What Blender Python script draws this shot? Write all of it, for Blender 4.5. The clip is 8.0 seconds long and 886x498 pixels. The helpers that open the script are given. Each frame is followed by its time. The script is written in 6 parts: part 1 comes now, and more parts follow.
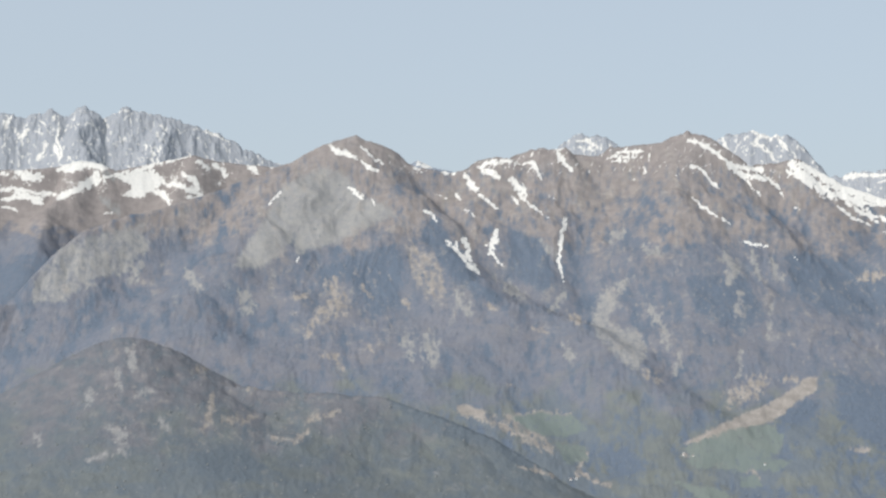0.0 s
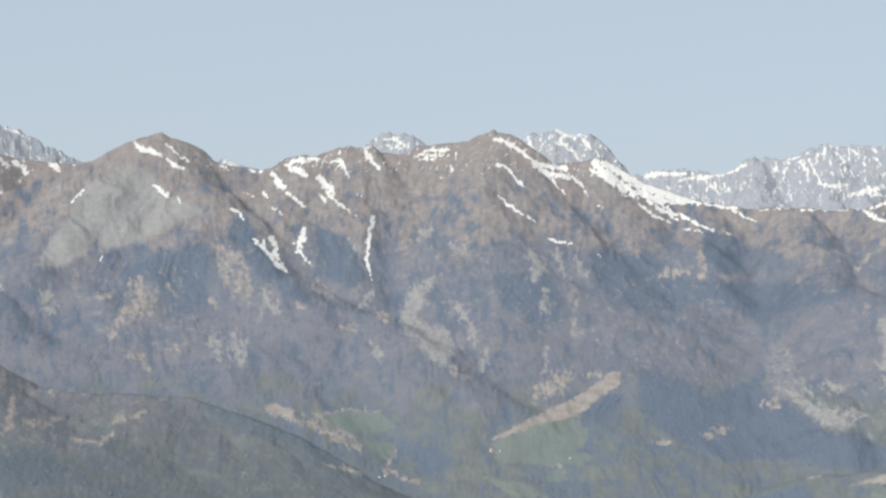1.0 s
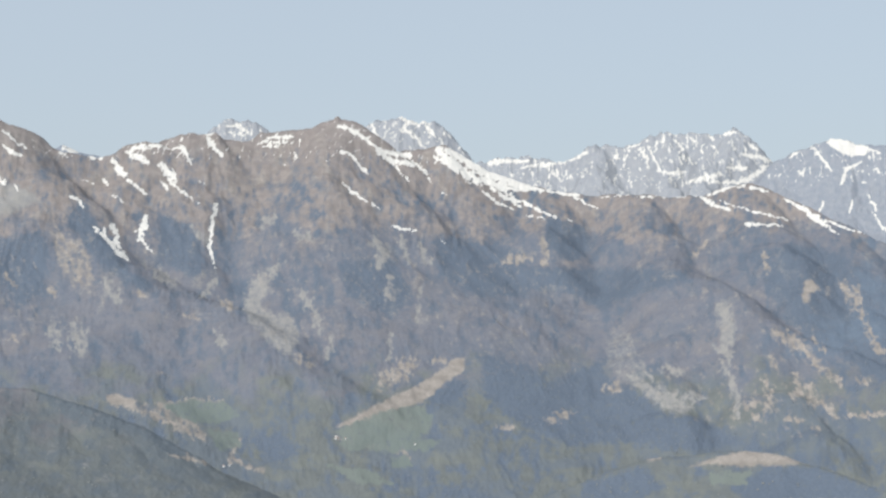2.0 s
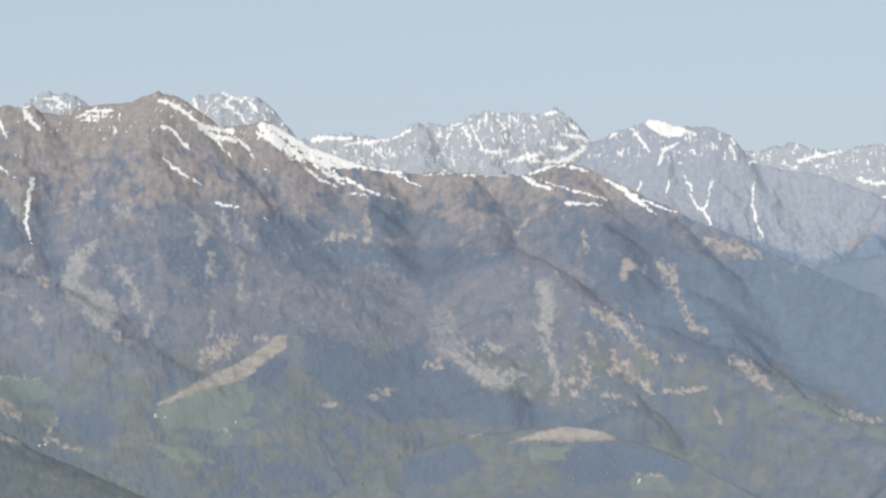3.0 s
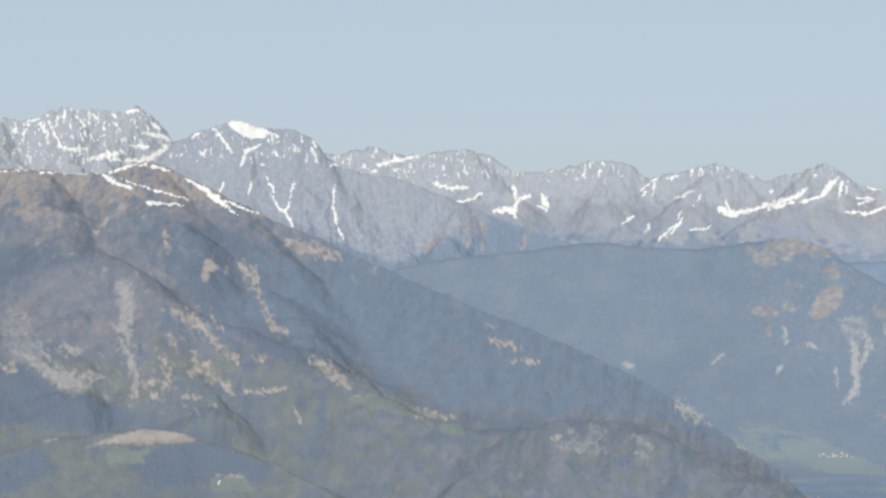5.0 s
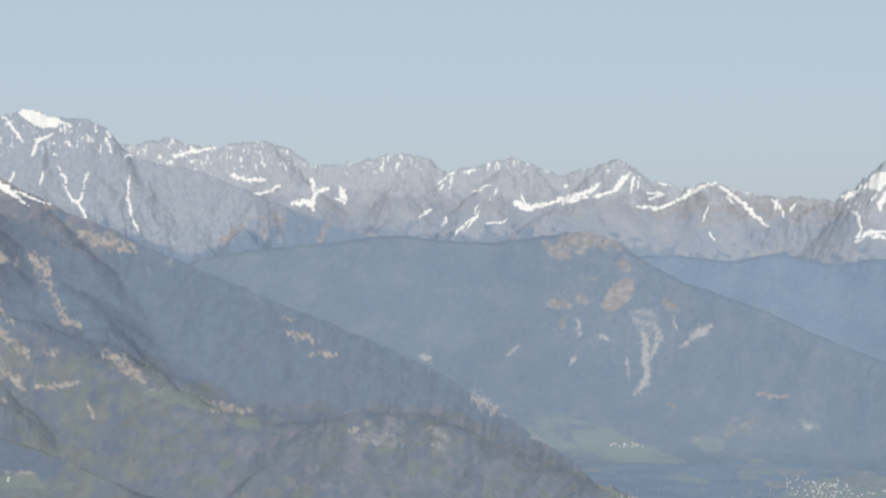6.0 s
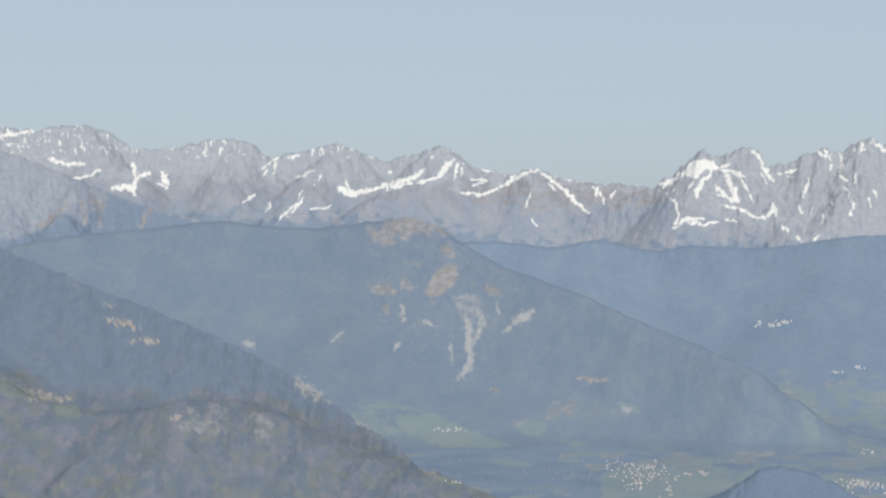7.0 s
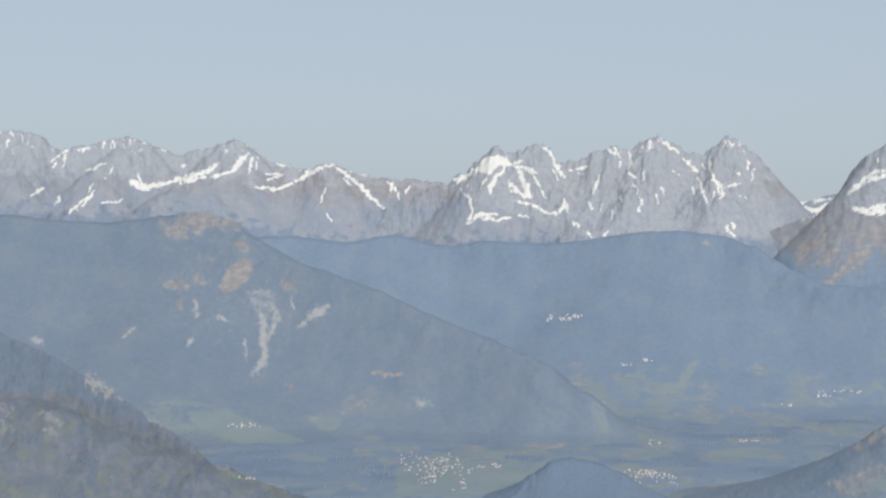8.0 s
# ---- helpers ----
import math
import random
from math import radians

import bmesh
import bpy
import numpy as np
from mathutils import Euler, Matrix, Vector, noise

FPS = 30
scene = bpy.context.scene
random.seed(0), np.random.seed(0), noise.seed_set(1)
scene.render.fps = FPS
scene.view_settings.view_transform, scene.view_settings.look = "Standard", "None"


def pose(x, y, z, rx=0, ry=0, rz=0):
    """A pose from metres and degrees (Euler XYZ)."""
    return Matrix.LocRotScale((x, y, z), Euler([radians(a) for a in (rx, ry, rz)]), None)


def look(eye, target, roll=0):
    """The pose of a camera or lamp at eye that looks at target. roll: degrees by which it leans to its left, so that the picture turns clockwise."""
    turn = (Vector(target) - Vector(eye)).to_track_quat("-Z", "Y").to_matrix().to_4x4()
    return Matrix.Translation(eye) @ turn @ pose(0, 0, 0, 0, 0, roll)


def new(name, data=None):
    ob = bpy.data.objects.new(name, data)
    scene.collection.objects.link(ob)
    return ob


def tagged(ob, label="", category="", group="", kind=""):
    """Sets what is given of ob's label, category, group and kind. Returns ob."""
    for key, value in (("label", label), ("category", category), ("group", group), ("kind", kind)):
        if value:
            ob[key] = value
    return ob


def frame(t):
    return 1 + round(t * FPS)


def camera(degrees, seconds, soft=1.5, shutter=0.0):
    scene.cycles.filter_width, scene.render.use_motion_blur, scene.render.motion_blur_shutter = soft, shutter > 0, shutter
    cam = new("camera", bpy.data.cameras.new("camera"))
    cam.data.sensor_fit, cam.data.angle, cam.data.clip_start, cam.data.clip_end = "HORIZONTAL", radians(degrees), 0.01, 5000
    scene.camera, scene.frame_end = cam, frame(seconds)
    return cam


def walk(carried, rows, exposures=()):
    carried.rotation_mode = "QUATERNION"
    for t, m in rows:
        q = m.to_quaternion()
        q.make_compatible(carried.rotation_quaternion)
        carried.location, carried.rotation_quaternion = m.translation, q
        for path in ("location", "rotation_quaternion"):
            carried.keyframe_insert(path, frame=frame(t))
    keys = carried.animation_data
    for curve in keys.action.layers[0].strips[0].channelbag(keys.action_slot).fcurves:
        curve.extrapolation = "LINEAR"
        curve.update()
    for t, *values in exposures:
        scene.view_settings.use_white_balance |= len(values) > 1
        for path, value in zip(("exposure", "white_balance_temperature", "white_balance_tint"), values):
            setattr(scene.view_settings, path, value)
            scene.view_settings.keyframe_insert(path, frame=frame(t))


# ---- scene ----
cam = camera(30.0, 8.0, soft=2.5)
EYE = 300.0  # the viewpoint's height over the valley floor
# seconds, bearing to the right, pitch, lean to the left (degrees)
ROWS = [
    (0, -0.000, 1.800, 0.306),
    (0.5, 3.076, 1.901, -0.195),
    (1, 6.655, 1.746, -0.084),
    (1.2, 7.782, 1.783, -0.003),
    (2.3, 13.588, 0.991, -0.318),
    (2.5, 14.645, 0.829, -0.039),
    (3, 18.171, 0.454, -0.224),
    (3.5, 22.106, 0.213, -0.427),
    (4, 25.690, 0.313, -0.035),
    (4.5, 28.981, 0.575, -0.107),
    (5, 32.587, 0.471, 0.099),
    (5.2, 33.937, 0.426, 0.272),
    (6.3, 41.370, 0.114, 0.080),
    (6.5, 42.395, 0.010, 0.000),
    (7, 45.669, -0.218, 0.322),
    (7.5, 49.258, -0.448, 0.194),
    (8, 52.765, -0.348, 0.449),
]
walk(cam, [(t, pose(0, 0, EYE, 90 + p, 0, -b) @ pose(0, 0, 0, 0, 0, r)) for t, b, p, r in ROWS],
     [(0.0, 0.12, 6160, 9), (3.0, 0.1, 6140, 9), (6.0, 0.0, 6110, 9), (8.0, -0.07, 6100, 9)])

# ---- sky and sun ----
SUN_BEARING, SUN_HEIGHT = -141.0, 39.0
world = bpy.data.worlds.new("sky")
scene.world = world
world.use_nodes = True
wn, wl = world.node_tree.nodes, world.node_tree.links
wn.clear()
sky = wn.new("ShaderNodeTexSky")
sky.sky_type = "NISHITA"
sky.sun_disc = False
sky.sun_elevation, sky.sun_rotation = radians(SUN_HEIGHT), radians(SUN_BEARING)
sky.altitude, sky.air_density, sky.dust_density, sky.ozone_density = 600.0, 1.0, 3.0, 1.0
# thin spring haze: a milky veil over the blue
milky = wn.new("ShaderNodeMix")
milky.data_type = "RGBA"
milky.inputs[0].default_value = 0.78
milky.inputs[7].default_value = (4.83, 5.27, 5.62, 1.0)
bg = wn.new("ShaderNodeBackground")
bg.inputs["Strength"].default_value = 0.11
wout = wn.new("ShaderNodeOutputWorld")
wl.new(sky.outputs["Color"], milky.inputs[6])
wl.new(milky.outputs[2], bg.inputs["Color"])
wl.new(bg.outputs["Background"], wout.inputs["Surface"])

sun = new("sun", bpy.data.lights.new("sun", "SUN"))
sun.data.energy, sun.data.angle, sun.data.color = 3.7, radians(4.0), (1.0, 0.94, 0.86)
sb, sh = radians(SUN_BEARING), radians(SUN_HEIGHT)
sun.matrix_world = look((0, 0, 0), (-math.sin(sb) * math.cos(sh), -math.cos(sb) * math.cos(sh), -math.sin(sh)))


# ---- noise ----
WHEEL = np.arange(65536) * (2 * math.pi / 65536)
COS, SIN = np.cos(WHEEL).astype(np.float32), np.sin(WHEEL).astype(np.float32)


def lattice(ix, iy, seed):
    """A whole number from 0 to 65535 for every lattice point."""
    h = ix.astype(np.int32).view(np.uint32) * np.uint32(374761393) + iy.astype(np.int32).view(np.uint32) * np.uint32(668265263) + np.uint32(seed * 974711)
    h = (h ^ (h >> np.uint32(13))) * np.uint32(1274126177)
    return (h ^ (h >> np.uint32(16))) & np.uint32(0xFFFF)


def perlin(x, y, seed=0):
    """Gradient noise, about -0.7 to 0.7."""
    x0, y0 = np.floor(x), np.floor(y)
    fx, fy = (x - x0).astype(np.float32), (y - y0).astype(np.float32)
    x0, y0 = x0.astype(np.int32), y0.astype(np.int32)
    u, v = fx * fx * fx * (fx * (fx * 6 - 15) + 10), fy * fy * fy * (fy * (fy * 6 - 15) + 10)

    def corner(dx, dy):
        a = lattice(x0 + np.int32(dx), y0 + np.int32(dy), seed)
        return COS[a] * (fx - np.float32(dx)) + SIN[a] * (fy - np.float32(dy))

    top = corner(0, 0) * (1 - u) + corner(1, 0) * u
    low = corner(0, 1) * (1 - u) + corner(1, 1) * u
    return top * (1 - v) + low * v


def fbm(x, y, octaves, seed=0):
    total, amp = 0.0, 1.0
    for i in range(octaves):
        total = total + amp * perlin(x, y, seed + i)
        x, y, amp = x * 2.03, y * 2.03, amp * 0.5
    return total


def ridged(x, y, octaves, seed=0):
    """Sharp crests and round gullies, 0 to 1."""
    total, amp, norm = 0.0, 1.0, 0.0
    for i in range(octaves):
        total, norm = total + amp * (1 - 1.6 * np.abs(perlin(x, y, seed + i))), norm + amp
        x, y, amp = x * 2.07, y * 2.07, amp * 0.5
    return total / norm


def smooth(a, b, x):
    t = np.clip((x - a) / (b - a), 0, 1)
    return t * t * (3 - 2 * t)


def place(bearing, height, far):
    """The point at a bearing and angle of height (degrees) and a level distance from the viewpoint."""
    b = radians(bearing)
    return far * math.sin(b), far * math.cos(b), EYE + far * math.tan(radians(height))


# ---- crest lines: bearing, angle of height, distance ----
CRESTS = {}
TOPS = {}  # the points of the summit line, given first


def ridge(mountain_name, *points):
    line = [place(*p) for p in points]
    tops = TOPS.setdefault(mountain_name, [])
    if not tops or line[0] == tops[-1]:
        tops.extend(line)
    CRESTS.setdefault(mountain_name, []).append(line)


ridge("near_massif", (-19, -0.45, 2280), (-16.5, -0.22, 2300), (-15, -0.18, 2310), (-14.2, -0.1, 2320), (-13.89, 0.74, 2340), (-13.16, 1.57, 2370), (-12.24, 2.33, 2400), (-10.93, 2.79, 2440),
      (-9.41, 3.19, 2480), (-7.88, 3.7, 2520), (-6.54, 4.26, 2550), (-5.38, 4.7, 2575), (-4.41, 5.24, 2590), (-3.63, 5.54, 2600),
      (-3.04, 5.69, 2600), (-2.45, 5.42, 2600), (-1.66, 4.94, 2600), (-0.88, 4.61, 2600), (0.3, 4.46, 2610), (1.08, 4.64, 2620), (1.87, 5, 2630),
      (2.65, 4.84, 2640), (3.14, 4.94, 2650), (3.33, 5.29, 2650), (4.21, 5.29, 2660), (4.51, 5.06, 2670), (5.38, 5.05, 2680), (5.77, 5.29, 2690),
      (6.74, 5.4, 2700), (8.12, 5.54, 2700), (8.42, 5.9, 2700), (8.82, 5.47, 2700))
ridge("near_massif", (8.82, 5.47, 2700), (9.49, 5.09, 2705), (10.26, 4.65, 2710), (11.44, 4.7, 2715), (12.12, 4.89, 2720), (12.81, 4.45, 2720),
      (13.59, 4, 2720), (15.35, 3.35, 2730), (17.31, 3.06, 2740), (18.48, 3.11, 2740), (19.65, 3.01, 2740), (21.01, 3.02, 2730), (21.78, 3.26, 2720),
      (22.46, 3.39, 2710), (23.13, 3.16, 2700), (24.08, 2.8, 2680), (25.22, 2.17, 2650), (26.35, 1.63, 2620), (27.28, 1.2, 2590), (28.4, 0.81, 2560),
      (29.29, 0.3, 2500), (30.47, -0.19, 2460), (31.83, -0.78, 2400), (33.2, -1.37, 2350), (35.14, -2.14, 2280), (37.06, -2.91, 2220),
      (38.78, -3.67, 2160), (40.1, -4.42, 2110), (41.41, -5.25, 2050))
ridge("near_massif", (41.41, -5.25, 2050), (42.89, -6.26, 1990), (44.17, -7.06, 1930))
ridge("near_massif", (-2.65, 5.52, 2600), (-1.85, 3.96, 2500), (-1.65, 2.89, 2430), (-0.47, 2.01, 2380), (1.3, 0.85, 2320), (2.67, 0.07, 2270),
      (4.23, -0.51, 2220), (5.4, -1.18, 2170), (6.37, -2.04, 2120), (7.52, -3, 2060))
ridge("near_massif", (-1.65, 2.79, 2430), (-2.82, 2.04, 2390), (-4.18, 1.25, 2350), (-4.86, 0.52, 2300))
ridge("near_massif", (-3.63, 5.54, 2600), (-5.18, 4.51, 2540), (-6.33, 3.14, 2450), (-7.48, 1.76, 2350), (-8.81, 0.4, 2250))
ridge("near_massif", (8.42, 5.79, 2700), (7.71, 3.98, 2580), (7.13, 2.04, 2460), (6.75, 0.29, 2360), (7.14, -1.26, 2270))
ridge("near_massif", (3.24, 5.25, 2650), (2.95, 3.59, 2560), (2.95, 2.22, 2480), (3.45, 1.15, 2410))
ridge("near_massif", (1.77, 4.96, 2630), (1.19, 3.59, 2550), (1.49, 2.22, 2480), (1.88, 1.54, 2440))
ridge("near_massif", (10.01, 4.54, 2710), (10.58, 3, 2600), (10.76, 1.27, 2480), (10.67, -0.46, 2360), (10.38, -1.81, 2270))
ridge("near_massif", (15.35, 3.35, 2730), (15.55, 2.02, 2620), (15.64, 0.85, 2530), (14.96, -0.72, 2400), (14.56, -2.28, 2280))
ridge("near_massif", (18.68, 3.09, 2740), (19.26, 2.01, 2620), (20.03, 1.04, 2480), (20.61, 0.41, 2390), (21.77, -0.23, 2310), (23.12, -1.1, 2240),
      (25.38, -2.04, 2190), (27.33, -2.73, 2130), (28.89, -3.61, 2070), (30.46, -4.49, 2010), (32.02, -5.16, 1970), (33.96, -5.58, 1940),
      (35.36, -5.47, 1900), (36.9, -5.21, 1890), (38.07, -5.18, 1880), (39.63, -5.5, 1850), (41.2, -6.39, 1810), (42.76, -7.01, 1780),
      (44.72, -7.61, 1740), (46.67, -8.46, 1690))
ridge("near_massif", (20.61, 0.35, 2390), (20.32, -1.5, 2260), (19.83, -3.05, 2150), (20.02, -4.31, 2060))
ridge("near_massif", (21.77, -0.23, 2310), (22.15, -1.88, 2210), (23.3, -3.42, 2110), (24.44, -4.75, 2020))
ridge("near_massif", (22.46, 3.39, 2710), (22.74, 2.19, 2600), (23.51, 1.22, 2500), (24.26, -0.14, 2400))
ridge("near_massif", (25.38, 1.97, 2640), (26.16, 0.6, 2500), (26.55, -0.97, 2380), (27.72, -2.34, 2270))
ridge("front_hill", (-16, -5.08, 1760), (-14.93, -4.31, 1800), (-13.84, -3.58, 1830), (-12.55, -2.49, 1850), (-11.44, -1.57, 1860),
      (-10.69, -1.31, 1860), (-9.55, -1.63, 1860), (-8.59, -2.31, 1850), (-7.44, -2.89, 1840), (-5.89, -3.12, 1840), (-3.95, -3.21, 1840),
      (-2, -3.33, 1840), (-0.05, -4, 1820), (1.71, -4.7, 1810), (3.47, -5.7, 1800), (4.64, -6.6, 1790), (5.99, -7.6, 1780))
ridge("front_hill", (-10.69, -1.31, 1860), (-10.3, -2.88, 1780), (-10.66, -4.4, 1700), (-11.21, -5.91, 1620))
ridge("front_hill", (-3.95, -3.21, 1840), (-5.49, -4.62, 1740), (-6.44, -6.15, 1640))
ridge("meadow_hill", (14.17, -8.09, 1640), (15.93, -7.13, 1690), (17.49, -6.45, 1730), (19.05, -5.96, 1750), (20.41, -5.85, 1760),
      (21.37, -5.74, 1770), (22.34, -5.66, 1780), (23.29, -5.76, 1780), (24.25, -6.03, 1770), (25.38, -6.35, 1750), (26.88, -6.98, 1710),
      (28.36, -7.68, 1660))
ridge("snow_hills", (-16.49, 4.1, 3250), (-15.04, 4.29, 3300), (-13.94, 4.35, 3300), (-13.2, 4.43, 3320), (-12.45, 4.69, 3330), (-11.7, 4.58, 3320),
      (-11.23, 4.36, 3320), (-10.19, 4.59, 3350), (-8.66, 4.94, 3380), (-7.7, 4.73, 3400), (-6.73, 4.65, 3400), (-5.76, 4.58, 3400),
      (-4.4, 4.33, 3400))
ridge("snow_hills", (-12.45, 4.69, 3330), (-12.81, 3.62, 3230), (-13.37, 3.03, 3150), (-13.91, 1.88, 3000))
ridge("snow_hills", (-8.66, 4.94, 3380), (-8.85, 3.88, 3270), (-9.41, 3.1, 3150))
ridge("far_west", (-16.52, 5.88, 4150), (-15.8, 6.18, 4150), (-15.07, 6.28, 4150), (-14.7, 6.13, 4150), (-13.96, 6.11, 4150), (-13.37, 6.4, 4150),
      (-12.94, 6.13, 4150), (-12.29, 6.49, 4150), (-11.72, 6.05, 4160), (-11.06, 6.46, 4160), (-9.73, 6.23, 4170), (-8.87, 6, 4180),
      (-8, 5.77, 4200), (-6.93, 5.23, 4200), (-5.77, 4.72, 4220), (-4.4, 4.33, 4250), (-2.83, 3.95, 4250))
ridge("far_west", (-12.29, 6.49, 4150), (-12.46, 5.15, 4000), (-12.82, 4.38, 3900))
ridge("far_west", (-9.73, 6.23, 4170), (-10, 5.01, 4030), (-10.56, 4.23, 3930))
ridge("far_saddle", (-1.66, 4.45, 4300), (-0.88, 4.87, 4300), (-0.39, 4.62, 4300), (0.3, 4.48, 4300))
ridge("far_peaks", (3.43, 4.76, 4300), (4.21, 5.5, 4300), (4.6, 5.68, 4300), (4.9, 5.77, 4300), (5.38, 5.73, 4300), (5.97, 5.5, 4300),
      (6.74, 4.85, 4300))
ridge("far_peaks", (8.48, 5.13, 4100), (9.05, 5.51, 4100), (9.82, 5.79, 4100), (10.2, 5.83, 4100), (10.58, 5.92, 4100), (10.96, 5.76, 4100),
      (11.62, 5.77, 4100), (11.9, 5.38, 4100), (12.37, 5, 4100), (13.21, 4.32, 4100))
ridge("snowy_group", (12.81, 4.08, 3950), (13.69, 4.35, 3950), (14.96, 4.43, 3950), (16.14, 4.27, 3950), (16.72, 4.46, 3950), (17.41, 4.83, 3950),
      (18.09, 4.69, 3950), (18.87, 4.88, 3950), (19.56, 5.22, 3950), (20.04, 5.12, 3950), (20.82, 5.15, 3950), (21.5, 5.09, 3950),
      (22.08, 5.24, 3950), (22.75, 4.8, 3950), (23.32, 4.16, 3950), (24.08, 3.53, 3950))
ridge("snowy_group", (17.41, 4.83, 3950), (17.51, 3.58, 3800), (17.7, 2.8, 3700))
ridge("snowy_group", (20.04, 5.12, 3950), (19.85, 3.76, 3800), (20.04, 2.98, 3700))
ridge("snowy_group", (22.08, 5.24, 3950), (21.59, 4.33, 3850), (21.01, 3.56, 3750))
ridge("dome_rock", (22.36, 2.97, 3617), (23.32, 4.08, 3610), (24.47, 4.57, 3600), (25.04, 4.77, 3600), (25.51, 4.86, 3600), (26.17, 4.66, 3600),
      (26.55, 4.59, 3600), (27.3, 4.58, 3597), (28.04, 4.28, 3593), (28.41, 3.82, 3590), (29.1, 3.24, 3583), (30.28, 2.98, 3576),
      (31.26, 2.84, 3569), (32.43, 2.35, 3558), (33.98, 1.75, 3544), (35.73, 1.08, 3446), (37.07, 0.65, 3411), (38.98, -0.2, 3356))
ridge("dome_rock", (27.3, 4.58, 3597), (27.11, 3.11, 3555), (27.29, 1.77, 3439))
ridge("dome_rock", (25.51, 4.86, 3600), (25.51, 3.52, 3558), (25.22, 2.37, 3460))
ridge("dome_rock", (30.67, 2.98, 3576), (30.86, 1.76, 3534), (31.06, 0.59, 3390))
ridge("dome_rock", (33.21, 2.05, 3551), (32.62, 0.98, 3425), (31.84, 0, 3349))
ridge("far_range", (27.34, 3.34, 4250), (28.42, 3.8, 4250), (29.1, 3.76, 4250), (29.69, 3.88, 4250), (30.28, 3.96, 4250), (31.26, 3.66, 4250),
      (32.43, 3.87, 4250), (33.41, 3.9, 4250), (34.18, 3.74, 4250), (34.77, 3.27, 4230), (35.35, 3.11, 4200), (36.5, 3.19, 4200),
      (37.47, 3.42, 4200), (38.42, 3.52, 4200), (38.99, 3.03, 4200), (39.75, 2.91, 4200), (40.88, 3.14, 4200), (42, 3.38, 4200), (42.75, 3.04, 4200),
      (43.73, 2.81, 4200), (44.7, 3.04, 4180), (45.49, 3.33, 4180), (46.17, 3.08, 4180), (46.66, 2.69, 4170), (47.82, 2.35, 4150),
      (48.89, 2.62, 4100), (49.57, 2.31, 4120), (50.53, 2.11, 4150), (51.87, 2.01, 4180))
ridge("far_range", (51.87, 2.01, 4180), (53.01, 1.91, 4200), (55.02, 1.45, 4250), (56.97, 1.17, 4300), (58.53, 0.89, 4320))
ridge("far_range", (42.06, 3.37, 4200), (40.79, 2.16, 4050), (40.01, 0.98, 3930))
ridge("far_range", (45.49, 3.33, 4180), (44.12, 2.16, 4030), (42.75, 1.18, 3920))
ridge("far_range", (38.64, 3.44, 4200), (38.06, 2.15, 4060), (37.67, 1.17, 3950))
ridge("far_range", (33.41, 3.9, 4250), (34.38, 2.73, 4100), (34.76, 1.75, 4000))
ridge("jagged_peaks", (47.8, 0.1, 4010), (49.6, 0.6, 4005), (51.11, 1.2, 4000), (52.28, 1.68, 4000), (53.06, 2.06, 4000), (53.84, 2.56, 3980), (54.32, 3.05, 3970),
      (54.62, 3.22, 3960), (55.11, 2.91, 3960), (55.59, 3.17, 3960), (55.98, 3.29, 3960), (56.37, 3.17, 3960), (56.67, 2.63, 3960),
      (57.35, 2.73, 3950), (57.93, 2.99, 3950), (58.51, 3.28, 3950), (59, 3.07, 3950), (59.29, 3.12, 3950), (59.96, 3.51, 3950), (60.63, 3.34, 3950),
      (61.12, 3.03, 3950), (61.79, 2.93, 3950), (62.26, 3.26, 3950), (62.54, 3.47, 3950), (63.12, 2.84, 3950), (63.5, 2.22, 3950),
      (64.17, 1.34, 3950), (65.02, 0.16, 3950))
ridge("jagged_peaks", (56.67, 2.63, 3960), (56.97, 1.46, 3850), (57.37, 0.49, 3750))
ridge("jagged_peaks", (59.96, 3.51, 3950), (59.49, 1.86, 3830), (59.31, 0.5, 3730))
ridge("jagged_peaks", (62.54, 3.47, 3950), (61.99, 1.87, 3830), (62.19, 0.52, 3730))
ridge("far_gap", (63.32, 1.11, 4300), (64.17, 1.38, 4300), (65.01, 1.36, 4300), (65.57, 1.5, 4300), (66.13, 1.63, 4300), (67.23, 1.69, 4300))
ridge("east_peak", (62.77, -0.25, 3780), (63.71, 0.24, 3780), (64.65, 0.63, 3760), (65.39, 0.92, 3750), (66.13, 1.4, 3740), (66.68, 2.16, 3730),
      (67.22, 2.92, 3730), (67.73, 3.27, 3730), (69.04, 3.56, 3730), (70.48, 2.62, 3730))
ridge("east_peak", (67.22, 2.92, 3730), (66.72, 1.31, 3680), (66.22, 0.17, 3620), (65.69, -0.98, 3560))
ridge("east_peak", (69.04, 3.47, 3730), (68.55, 1.5, 3670), (68.07, 0.18, 3610), (67.54, -1.15, 3550))
ridge("landslide_hill", (29.68, -0.58, 3120), (31.25, -0.15, 3110), (32.81, 0.16, 3100), (34.37, 0.29, 3090), (35.92, 0.46, 3080),
      (37.07, 0.63, 3070), (38.22, 0.7, 3060), (39.55, 0.53, 3050), (41.24, 0.46, 3040), (42.56, 0.63, 3025), (43.73, 0.79, 3010),
      (44.51, 0.89, 3000), (45.29, 0.6, 2970), (45.88, 0.21, 2940), (46.86, -0.38, 2900), (47.83, -0.86, 2860), (48.99, -1.25, 2820),
      (50.53, -1.82, 2770), (52.44, -2.68, 2700), (54.33, -3.42, 2640), (56.2, -4.24, 2570), (57.61, -5.25, 2560), (58.59, -6.1, 2590),
      (59.95, -6.7, 2620))
